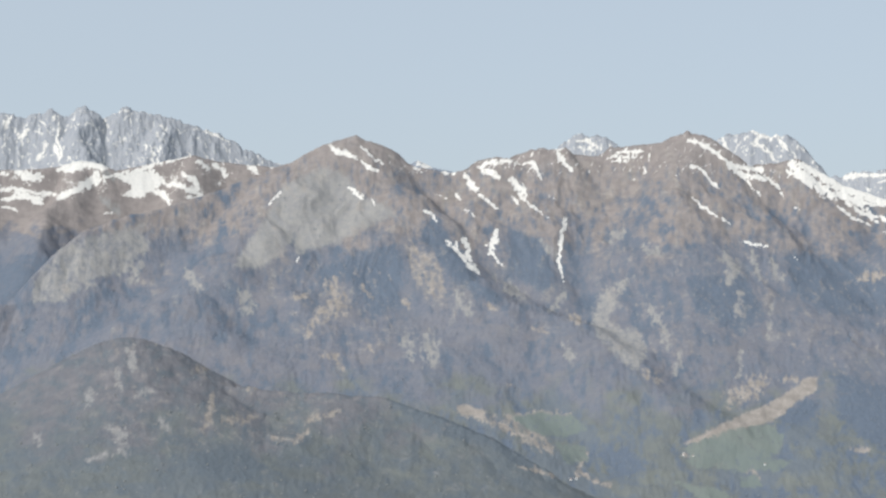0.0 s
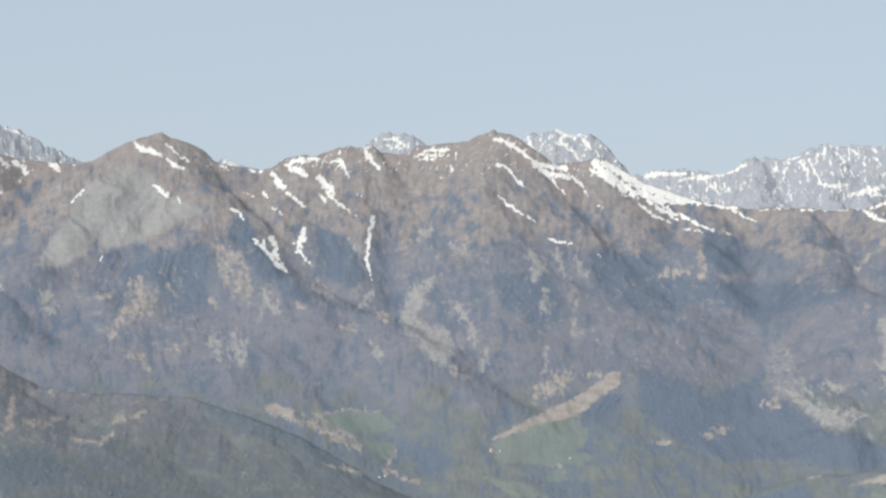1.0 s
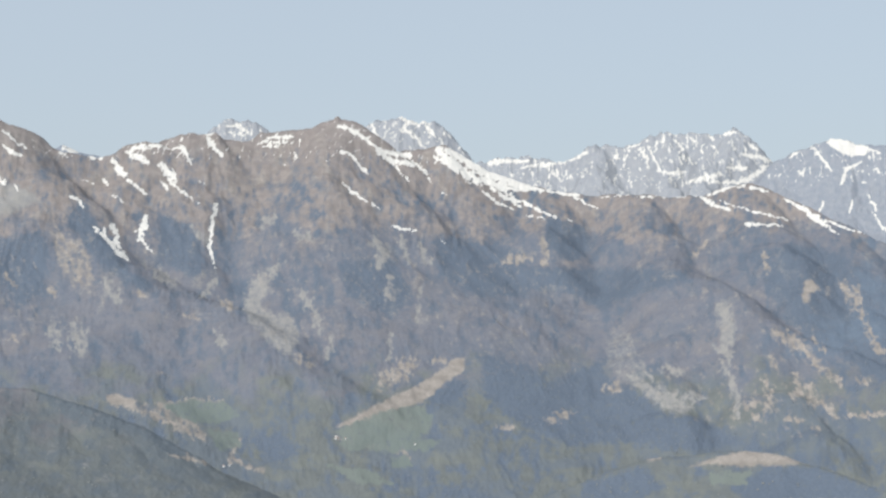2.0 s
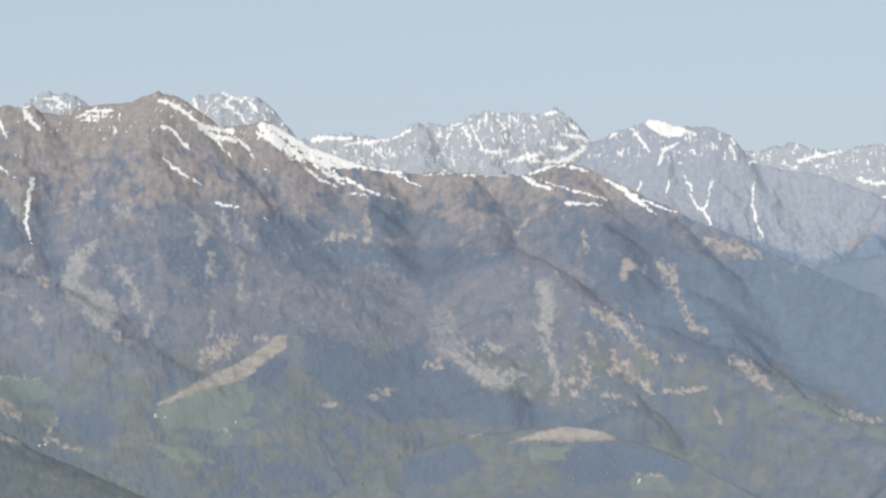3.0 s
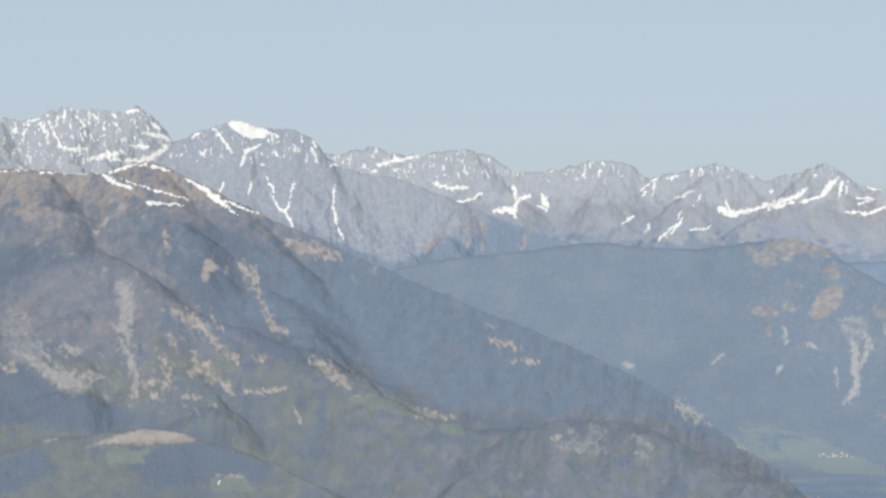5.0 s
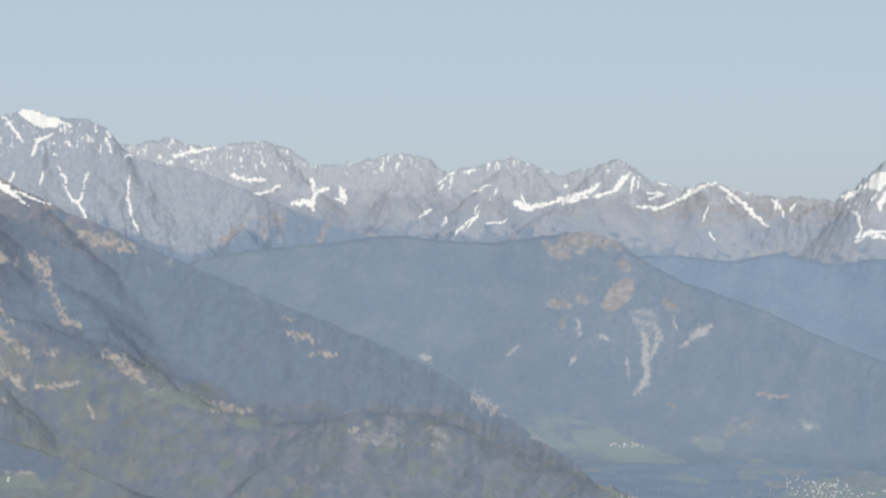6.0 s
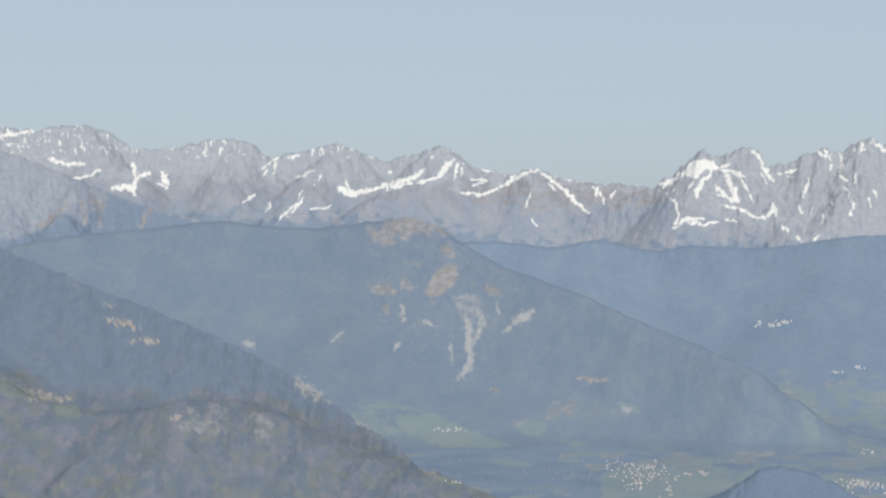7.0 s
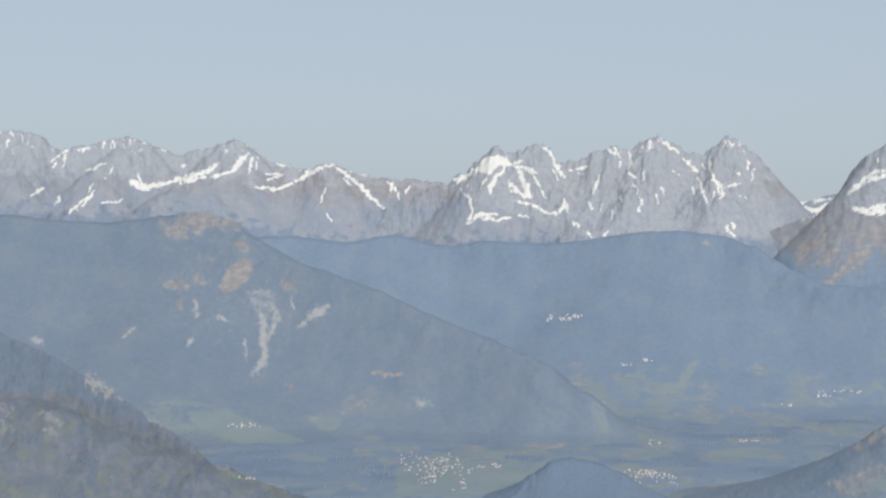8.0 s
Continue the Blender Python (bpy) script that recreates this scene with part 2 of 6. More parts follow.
ridge("dark_forest", (45.29, -0.09, 3660), (46.83, 0.05, 3660), (47.99, 0.03, 3660), (49.16, -0.12, 3650), (49.75, -0.12, 3650), (50.43, 0.04, 3650),
      (51.12, 0.13, 3650), (51.8, -0.02, 3650), (52.59, -0.21, 3650), (53.27, -0.23, 3640), (53.96, -0.06, 3640), (54.64, -0.04, 3630),
      (55.42, -0.11, 3610), (56.4, -0.14, 3600), (57.76, 0, 3580), (59.31, 0.27, 3560), (60.85, 0.36, 3550), (62.38, 0.18, 3540),
      (63.33, -0.16, 3500), (64.66, -0.96, 3430), (65.78, -1.42, 3380), (67.78, -1.56, 3350), (70.87, -1.66, 3340))
ridge("dark_knoll", (54.6, -9.3, 1860), (55.4, -8.75, 1890), (56.0, -8.05, 1920), (56.6, -7.6, 1930), (57.2, -7.45, 1940),
      (58.2, -7.6, 1940), (59.0, -7.95, 1930), (60.0, -8.5, 1910), (61.0, -9.1, 1880))
ridge("east_slope", (64.36, -9.08, 1750), (65.47, -8.35, 1790), (66.4, -7.5, 1830), (67.13, -6.73, 1850), (67.85, -6.08, 1850), (69.12, -5.44, 1850),
      (70.9, -5, 1850))


# ---- land cover patches ----
PATCHES, BRUSH = [], []


def on(mountain_name, cover):
    BRUSH[:] = [mountain_name, cover]


def area(*outline):
    PATCHES.append((*BRUSH, outline, 0))


def strip(width, *line):
    PATCHES.append((*BRUSH, line, width))


on("near_massif", "snow")
strip(0.20, (-3.92, 5.35), (-3.66, 5.11), (-3.33, 5.08), (-3, 4.89))
strip(0.12, (-2.84, 4.83), (-2.6, 4.6), (-2.29, 4.48))
strip(0.18, (-3.28, 3.91), (-3.03, 3.72), (-2.79, 3.52))
strip(0.08, (-2.54, 3.6), (-2.36, 3.33))
strip(0.08, (-5.66, 3.77), (-5.79, 3.53), (-6.02, 3.26))
strip(0.06, (-4.96, 1.49), (-5.13, 1.28))
strip(0.12, (-1.02, 4.59), (-0.78, 4.48))
strip(0.10, (-0.67, 3.15), (-0.32, 2.91), (-0.24, 2.76))
strip(0.10, (-2.84, 5.32), (-2.53, 5.01), (-2.06, 4.7))
strip(0.27, (0.01, 4.52), (0.38, 4.5))
strip(0.18, (0.12, 2.11), (0.41, 1.82), (0.71, 1.47), (1.06, 1.12), (1.26, 0.93))
strip(0.18, (0.7, 2.18), (0.86, 1.82), (0.94, 1.39))
strip(0.10, (0.47, 2.06), (0.55, 1.63), (0.86, 1.35))
strip(0.23, (1.88, 2.45), (1.72, 1.98), (1.63, 1.67))
strip(0.10, (1.68, 1.67), (1.92, 1.4), (2.12, 1.2))
strip(0.08, (1.49, 1.98), (1.76, 1.83))
strip(0.14, (4.22, 2.91), (4.14, 2.38), (4.03, 1.84), (4.01, 1.35), (4.11, 0.86))
strip(0.10, (4.22, 2.85), (4.24, 2.42))
strip(0.08, (4.11, 0.86), (4.23, 0.61))
strip(0.20, (0.73, 4.41), (0.93, 4.06), (1.21, 3.78))
strip(0.12, (1.24, 3.68), (1.64, 3.39), (1.83, 3.24))
strip(0.23, (1.32, 4.56), (1.59, 4.47), (1.91, 4.29))
strip(0.14, (1.2, 4.64), (1.67, 4.8), (1.97, 4.76))
strip(0.12, (1.87, 4.9), (2.36, 4.84), (2.65, 4.76))
strip(0.27, (2.36, 4.22), (2.58, 3.98), (2.85, 3.69))
strip(0.12, (2.58, 3.69), (3.05, 3.32), (3.4, 3.09))
strip(0.14, (3.04, 4.88), (3.24, 4.57), (3.4, 4.22))
strip(0.10, (2.75, 4.72), (3.14, 4.84))
strip(0.20, (3.92, 5.19), (4.12, 4.88), (4.33, 4.61))
strip(0.10, (3.82, 5.27), (4.14, 5.31))
strip(0.10, (4.33, 4.65), (4.49, 4.49))
strip(0.12, (5.68, 4.96), (6.16, 4.99), (6.65, 4.99))
strip(0.12, (5.97, 5.15), (6.39, 5.19), (6.9, 5.14))
strip(0.10, (5.87, 4.84), (6.36, 4.88))
strip(0.08, (7.13, 5.07), (7.13, 4.85))
strip(0.06, (0.3, 3.78), (0.6, 3.49))
strip(0.06, (-0.48, 3.77), (0.11, 3.54))
strip(0.06, (0.7, 3.19), (1.13, 2.96))
strip(0.08, (2.36, 3.69), (2.58, 3.36))
strip(0.06, (3.63, 3.69), (3.93, 3.5))
strip(0.06, (3.44, 3.01), (3.67, 2.85))
strip(0.16, (8.38, 5.56), (8.77, 5.48), (9.28, 5.17), (9.72, 4.85))
strip(0.23, (9.72, 4.85), (10.01, 4.54), (10.29, 4.31))
strip(0.23, (10.01, 4.62), (10.48, 4.58), (10.96, 4.5))
strip(0.18, (10.24, 4.31), (10.77, 4.27), (11.18, 4.19))
strip(0.10, (10.35, 4.19), (10.86, 3.67))
strip(0.10, (10.96, 4.34), (11.43, 3.95), (11.67, 3.57))
strip(0.31, (11.9, 4.68), (12.37, 4.33), (12.83, 3.85), (13.39, 3.55))
strip(0.27, (11.99, 4.75), (12.65, 4.52), (13.21, 4.13), (13.76, 3.74), (14.32, 3.55))
strip(0.16, (11.71, 4.53), (12.65, 3.94))
strip(0.18, (13.39, 3.75), (14.13, 3.36), (15.01, 3.31))
strip(0.10, (13.39, 3.27), (13.94, 2.88), (14.5, 2.63))
strip(0.10, (13.76, 3.46), (14.31, 3.17), (15.01, 2.74))
strip(0.10, (8.48, 4.67), (8.78, 4.63), (9.05, 4.4))
strip(0.10, (9.01, 4.43), (9.21, 4.12), (9.47, 3.89))
strip(0.10, (8.59, 3.59), (8.96, 3.24), (9.34, 2.97))
strip(0.08, (9.28, 3.04), (9.72, 2.77), (9.85, 2.71))
strip(0.08, (10.2, 2.08), (10.67, 2), (11.18, 1.9))
strip(0.06, (11.9, 3.28), (12.23, 3.18))
strip(0.08, (11.99, 1.56), (12.12, 1.5))
strip(0.39, (13, 4.21), (13.59, 3.88), (14.18, 3.65), (14.96, 3.43))
strip(0.23, (12.02, 4.76), (12.81, 4.33), (13.39, 3.98))
strip(0.18, (14.96, 3.43), (15.55, 3.27))
strip(0.10, (15.55, 3.27), (16.14, 3.18), (16.82, 3.1))
strip(0.10, (13.49, 3.59), (14.08, 3.1), (14.76, 2.71))
strip(0.10, (14.18, 3.1), (14.96, 2.81), (15.94, 2.32))
strip(0.08, (16.53, 3.1), (17.02, 2.8), (17.41, 2.61))
strip(0.08, (17.5, 3.03), (18.48, 3.07))
strip(0.06, (18.68, 3.01), (20.04, 2.98), (20.91, 3.02))
strip(0.12, (20.91, 2.98), (21.2, 2.78), (21.59, 2.59), (21.97, 2.49))
strip(0.18, (21.05, 2.94), (21.36, 2.67))
strip(0.08, (21.2, 3.02), (21.78, 3.21))
strip(0.10, (21.2, 3.06), (21.97, 3.32), (22.65, 3.32))
strip(0.10, (22.55, 3.28), (23.22, 3.12))
strip(0.06, (21.59, 2.82), (22.36, 2.54), (23.32, 2.28), (23.79, 2.15))
strip(0.10, (22.36, 2.04), (22.64, 1.96), (22.97, 2))
strip(0.08, (22.36, 2.08), (23.12, 2), (23.66, 1.93))
strip(0.16, (23.74, 2.86), (24.18, 2.61), (24.65, 2.33), (25.03, 2.06))
strip(0.12, (24.46, 2.33), (24.94, 2.02), (25.22, 1.87))
strip(0.08, (25.03, 2.14), (25.79, 1.82), (26.35, 1.63))
strip(0.08, (24.65, 2.14), (25.5, 1.63))
strip(0.06, (14.96, 2.41), (15.64, 2.3))
strip(0.06, (16.33, 2.26), (16.56, 2.2))
on("near_massif", "slab")
area((-3.62, 4.53), (-4.2, 4.13), (-4.78, 3.15), (-5.16, 1.98), (-5.16, 1.59), (-3.6, 1.99), (-2.82, 2.49), (-1.65, 2.98), (-1.85, 3.28), (-2.83, 3.56), (-3.33, 4.34))
area((-6.14, 2.85), (-5.56, 3.92), (-4.4, 4.52), (-3.82, 4.53), (-4.39, 3.35), (-5.16, 2.17), (-5.45, 1.78), (-6.12, 1.19), (-6.9, 1.09), (-7.19, 1.18), (-6.71, 1.97))
on("near_massif", "rock")
area((-13.89, 0.55), (-13.53, 1.13), (-13.16, 1.23), (-12.96, 0.56), (-13.05, -0.01), (-13.88, -0.02))
strip(0.35, (-12.61, 1.9), (-12.22, 1.14), (-12.12, 0.57))
strip(0.27, (-11.11, 2.11), (-10.54, 1.54), (-11, 0.96))
strip(0.20, (-10.71, 0.58), (-10.34, 1.35))
strip(0.23, (-8.82, 0.98), (-8.43, 0.4))
strip(0.31, (-6.89, 0.21), (-6.69, -0.37))
strip(0.27, (-1.24, -1.22), (-1.13, -1.9))
strip(0.35, (-0.45, -1.31), (-0.35, -2.09))
strip(0.23, (0.52, 0.26), (0.91, -0.43))
strip(0.20, (4.23, -1.48), (4.43, -2.06))
area((5.39, 0.28), (5.98, 0.38), (6.07, -0.1), (5.69, -0.5), (5.98, -0.88), (6.75, -0.97), (7.04, -1.65), (6.75, -2.33), (6.17, -2.05), (5.69, -1.47), (5.11, -0.79))
strip(0.23, (7.14, -0.2), (7.43, -0.68))
strip(0.20, (7.71, -0.87), (7.72, -1.55))
strip(0.16, (8.19, -1.74), (8, -2.41))
strip(0.27, (6.36, 0.67), (5.78, 0.28), (5.59, -0.5))
strip(0.27, (9.63, 1.65), (10.01, 1.17), (9.82, 0.69))
strip(0.16, (10.58, 1.65), (10.86, 0.79))
strip(0.16, (11.24, 1.46), (11.52, 0.79))
strip(0.20, (6.94, 1.84), (7.52, 1.65))
strip(0.20, (5.78, 2.04), (6.17, 2.43))
strip(0.16, (10.2, 0.3), (10.1, -0.47))
strip(0.12, (10.2, -1.62), (10.16, -2.58))
strip(0.20, (2.08, 0.66), (2.86, 0.07))
strip(0.20, (4.23, 0.28), (3.74, -0.27))
strip(0.16, (3.44, 2.03), (3.93, 1.54))
strip(0.10, (11.24, -0.08), (11.14, -1.23))
on("near_massif", "dry")
on("near_massif", "patchy")
area((-1.25, 2.01), (-0.47, 1.62), (-0.07, 1.04), (0.03, 0.16), (-0.36, 0.06), (-0.86, 0.64), (-1.09, 1.23))
on("near_massif", "dry")
strip(0.43, (-3.79, 0.53), (-3.59, -0.16), (-4.17, -0.45))
strip(0.20, (-4.36, -0.55), (-4.65, -1.14))
strip(0.16, (-4.06, -1.91), (-3.67, -1.91), (-3.47, -2.4))
strip(0.14, (-3.77, -1.81), (-3.57, -2.2))
strip(0.10, (-2.6, -1.52), (-2.4, -1.71))
strip(0.12, (-1.34, 0.05), (-1.2, -0.24))
strip(0.20, (4.43, -0.5), (4.78, -0.7))
strip(0.16, (1.5, -0.13), (1.79, -0.28))
strip(0.08, (2.39, -2.85), (2.19, -2.91))
strip(0.10, (3.16, -0.94), (3.65, -1.09))
strip(0.12, (-5.14, 0.03), (-4.66, 0.23))
strip(0.10, (-2.81, 0.53), (-2.42, 0.04))
strip(0.23, (6.95, -2.43), (7.43, -2.65))
area((8.29, -4.81), (9.82, -4.02), (11.33, -3.33), (12.45, -2.51), (12.77, -2.5), (12.73, -2.92), (11.89, -3.51), (11.33, -3.99), (10.01, -4.4), (8.87, -4.8))
strip(0.35, (9.82, -3.25), (10.57, -2.96), (10.95, -2.66))
strip(0.14, (11.61, -2.6), (12.11, -2.55))
strip(0.10, (13.93, -4.88), (14.48, -4.92))
area((0.44, -3.57), (0.93, -3.6), (1.55, -3.83), (1.42, -3.97), (0.64, -3.93))
strip(0.23, (2.3, -4.02), (3.27, -4.59), (3.66, -5.07))
strip(0.10, (13.88, -4.87), (14.46, -4.91))
strip(0.18, (15.64, -4.71), (16.13, -4.46), (16.42, -4.38))
strip(0.27, (17.75, -3.55), (18.08, -3.49))
strip(0.12, (21.1, 1.42), (20.62, 0.84))
area((24.36, 0.1), (24.65, 0.1), (24.83, -0.23), (24.55, -0.33), (24.45, -0.71), (24.26, -0.62))
strip(0.23, (25.59, -0.04), (25.97, -0.52), (26.25, -1.09))
strip(0.12, (26.06, -0.14), (26.12, -0.62))
strip(0.16, (26.34, -1.38), (26.71, -2.2), (27.18, -2.43))
strip(0.27, (27.28, 0.63), (28.03, 0.44), (28.95, 0.24))
strip(0.12, (23.03, 1.03), (23.16, 0.35))
strip(0.16, (15.51, 1.63), (15.55, 0.65))
strip(0.23, (14.17, 0.85), (14.96, 0.95))
on("near_massif", "rock")
on("near_massif", "scree")
area((17.75, -2), (18.05, -1.65), (18.4, -1.75), (18.65, -2.4), (18.95, -3), (18.5, -3.3), (18.05, -3.15), (17.8, -2.7))
on("near_massif", "rock")
area((18.18, -3.06), (18.86, -3.25), (19.64, -3.83), (20.22, -4.02), (20.6, -4.21), (20.31, -4.41), (19.64, -4.31), (19.05, -3.83))
strip(0.27, (20.8, -3.82), (20.02, -4.02), (19.44, -3.64))
area((21.39, -0.62), (21.87, -0.62), (22, -1.49), (21.96, -2.17), (21.58, -2.17), (21.54, -1.49))
strip(0.23, (21.38, -2.23), (21.77, -2.27), (21.77, -2.66))
strip(0.18, (21.57, -2.66), (21.86, -3.24), (22.05, -3.81), (22.11, -4.58))
strip(0.20, (19.64, -2.86), (20.22, -3.05))
strip(0.10, (18.96, -2.96), (19.25, -3.35))
on("near_massif", "dry")
strip(0.27, (23.4, -1.68), (23.97, -1.97), (24.35, -2.26))
strip(0.16, (24.35, -2.26), (24.83, -2.83), (25.49, -3.4))
strip(0.12, (24.64, -1.87), (25.02, -2.35))
strip(0.16, (26.05, -3.3), (26.43, -3.33))
strip(0.27, (23.97, -3.8), (24.44, -3.6), (24.63, -3.98))
strip(0.16, (24.63, -3.89), (25.1, -4.26), (25.29, -4.45))
strip(0.16, (23.01, -3.32), (23.2, -4), (23.01, -4.38))
strip(0.16, (22.63, -4.48), (22.91, -4.67))
strip(0.14, (23.97, -3.03), (24.16, -3.51))
strip(0.12, (23.68, -4.57), (24.25, -4.66))
strip(0.10, (24.53, -4.84), (24.72, -4.9))
strip(0.20, (22.34, -4.2), (22.72, -4))
strip(0.10, (23.21, -2.45), (23.49, -3.03))
strip(0.12, (25.76, -4.44), (26.52, -4.43), (27.26, -4.33))
strip(0.20, (28.47, -3.46), (28.93, -3.92), (29.3, -4.2))
strip(0.08, (27.45, -4.99), (27.72, -5.55))
strip(0.23, (28.11, -3.41), (28.8, -3.9), (29.28, -4.29))
strip(0.20, (29.68, -4.58), (30.65, -4.87), (31.63, -5.16), (32.99, -5.35))
on("near_massif", "patchy")
strip(0.18, (34.36, -2.73), (34.84, -2.82))
strip(0.12, (35.04, -2.96), (35.33, -2.92))
strip(0.10, (35.04, -3.41), (35.33, -3.31))
strip(0.10, (35.52, -3.4), (35.91, -3.4))
strip(0.10, (34.07, -2.15), (34.36, -2.24))
on("near_massif", "rock")
strip(0.27, (40.85, -4.94), (41.22, -5.2), (41.5, -5.35))
strip(0.12, (40.57, -4.79), (40.85, -5.08))
strip(0.14, (41.78, -5.44), (42.06, -5.56))
strip(0.16, (42.74, -6.17), (43.16, -6.35))
strip(0.16, (38.97, -3.48), (39.12, -3.57))
on("near_massif", "scree")
strip(0.20, (36.76, -6.28), (37.53, -6.33), (38.1, -6.39))
strip(0.16, (36.96, -5.8), (37.15, -5.99))
strip(0.23, (37.82, -5.69), (38.1, -5.98))
strip(0.18, (39.15, -5.96), (39.71, -6.33))
strip(0.16, (39.34, -6.43), (39.62, -6.61))
on("near_massif", "dry")
strip(0.12, (36.38, -6.09), (36.63, -5.99))
on("near_massif", "green")
area((2.39, -3.98), (3.46, -3.82), (4.53, -3.9), (4.92, -4.38), (4.24, -4.68), (3.47, -4.59), (2.88, -4.4))
area((3.95, -4.87), (4.92, -4.96), (5.02, -5.44), (4.25, -5.58))
on("near_massif", "dry")
strip(0.18, (0.64, -3.8), (1.71, -4.12), (2.88, -4.69), (3.76, -5.16))
strip(0.12, (2.39, -3.98), (3.46, -3.85), (4.53, -3.92))
strip(0.10, (5.02, -5.15), (4.64, -5.92), (5.8, -6.29))
on("near_massif", "green")
area((8.39, -4.9), (9.82, -4.31), (11.14, -4.09), (11.61, -4.46), (11.51, -5.03), (10.38, -5.15), (9.06, -5.27))
area((10.19, -5.91), (10.76, -5.81), (10.95, -6.18), (10.19, -6.29))
area((8.29, -5.38), (10.01, -5.29), (11.89, -5.31), (11.51, -5.69), (8.87, -5.66))
on("near_massif", "dry")
strip(0.12, (9.88, -5.56), (10.66, -5.67), (10.85, -5.96))
strip(0.10, (9.1, -5.46), (10.07, -5.53))
strip(0.08, (8.33, -5.2), (8.91, -5.4))
on("near_massif", "green")
area((8.33, -4.97), (11.05, -4.61), (11.34, -5.38), (10.27, -5.76), (8.72, -5.55))
area((7.95, -6.12), (9.49, -6.33), (10.27, -6.82), (9.11, -6.8))
area((29.28, -4.68), (30.46, -4.58), (32.21, -5.26), (31.24, -5.26), (29.87, -4.97))
area((32.41, -5.55), (33.19, -5.54), (33.38, -5.93), (32.6, -5.93))
on("near_massif", "conifer")
area((-0.28, 2.99), (0.31, 2.21), (1.3, 0.65), (2.28, 0.07), (1.89, -0.23), (0.71, 0.45), (-0.08, 1.23), (-0.87, 2.4))
area((2.27, 2.61), (3.64, 2.03), (3.94, 0.66), (3.45, 0.27), (2.27, 1.05))
area((-4.37, 1.11), (-2.82, 1.7), (-1.65, 2.01), (-1.25, 1.23), (-1.63, -0.15), (-2.41, -0.54), (-3.2, 0.63), (-4.18, 0.62))
area((11.71, 1.75), (13.39, 1.56), (15.01, 1.08), (15, -0.43), (13.38, -0.44), (11.89, 0.31))
area((11.51, -3.8), (12.08, -3.41), (12.26, -3.69), (11.89, -4.17), (11.42, -4.18))
area((5.21, -5.15), (6.37, -4.94), (7.14, -5.69), (6.18, -6.09))
# Dark band behind the front spur: forest and shade put into one colour.
area((12.22, 1.05), (14.17, 0.75), (16.92, 0.55), (18.87, 0.55), (20.42, 0.45), (20.61, 0.06), (18.87, -0.33), (17.5, -0.91), (16.52, -0.33), (14.17, -0.13), (12.8, 0.26))
area((15.55, 2.41), (16.92, 2.12), (17.31, 1.24), (16.52, 0.75), (15.55, 1.24))
# The spur's right flank: forest, with its shaded side painted in as conifer.
area((22.74, 1.03), (23.89, 1.41), (25.22, 1.12), (26.91, 0.06), (28.39, -0.33), (29.64, -0.7), (29.63, -2.97), (28.01, -3.18), (26.52, -2.43), (25.21, -1.87), (23.69, -1.1), (23.12, -0.33))
area((23.12, -0.91), (24.64, -1.1), (26.52, -2.24), (28.38, -3.36), (28.01, -3.56), (26.52, -3.2), (25.39, -2.44), (24.26, -1.68))
area((15.54, -3.45), (17.69, -2.48), (17.5, -3.06), (18.66, -3.64), (19.64, -4.41), (20.8, -4.6), (22.34, -5.35), (21.18, -5.75), (19.63, -5.67), (18.08, -5.39), (16.52, -5.58), (14.95, -5.01), (13.78, -4.23))
area((13.39, -2.28), (15.54, -3.06), (15.54, -4.04), (14.17, -4.23), (13.39, -3.84))
area((8.33, 0.85), (10.27, 1.04), (11.05, -0.32), (10.27, -1.1), (8.71, -0.32))
area((4.87, 0.26), (5.44, 0.26), (5.25, -0.32), (4.49, -0.12))
area((11.63, -4.22), (12.22, -3.25), (13, -3.25), (12.61, -4.03))
area((28.9, 0.01), (31.25, -0.58), (33.2, -1.46), (36.1, -2.53), (38.59, -3.67), (39.91, -4.42), (38.01, -4.25), (35.13, -3.5), (32.22, -2.54), (30.27, -1.95), (28.9, -1.36))
area((29.09, -3.9), (30.85, -4.58), (32.41, -5.16), (35.13, -5.43), (36.09, -5.43), (35.13, -6.01), (33.19, -5.25), (30.46, -4.49))
on("front_hill", "rock")
strip(0.20, (-10.69, -1.73), (-10.59, -2.49))
strip(0.16, (-11.99, -3.06), (-12.08, -3.54))
strip(0.16, (-11.15, -2.49), (-10.96, -3.07))
strip(0.23, (-11.41, -4.4), (-10.94, -4.59), (-10.84, -5.16))
strip(0.20, (-13.82, -4.55), (-13.64, -4.84))
strip(0.12, (-12.15, -5.43), (-11.03, -5.16))
strip(0.16, (-9.62, -4.12), (-9.43, -4.41))
strip(0.16, (-10.48, -3.26), (-10.01, -3.07))
on("front_hill", "dry")
strip(0.20, (-8.5, -2.4), (-7.73, -2.11))
strip(0.16, (-7.91, -3.27), (-8, -4.04), (-8.19, -4.42))
strip(0.18, (-7.52, -4.14), (-6.94, -4.08))
strip(0.12, (-6.85, -4.23), (-6.37, -3.95))
strip(0.14, (-4.63, -4.14), (-4.04, -3.95), (-3.6, -3.85))
strip(0.12, (-5.78, -4.72), (-5.1, -4.86), (-4.62, -4.53))
strip(0.10, (-6.67, -3.08), (-6.28, -2.89))
on("front_hill", "conifer")
area((-1.91, -3.31), (-0.83, -3.55), (0.34, -3.99), (1.91, -4.7), (2.69, -4.98), (3.57, -5.51), (3.47, -5.78), (2.59, -5.66), (1.52, -4.99), (0.15, -4.71), (-0.83, -4.33))
area((-8.75, -5.18), (-7.03, -5), (-5.87, -5.77), (-7.02, -6.34), (-8.56, -5.94))
on("front_hill", "dry")
strip(0.08, (2.59, -5.66), (3.47, -5.84), (4.25, -6.08))
on("meadow_hill", "dry")
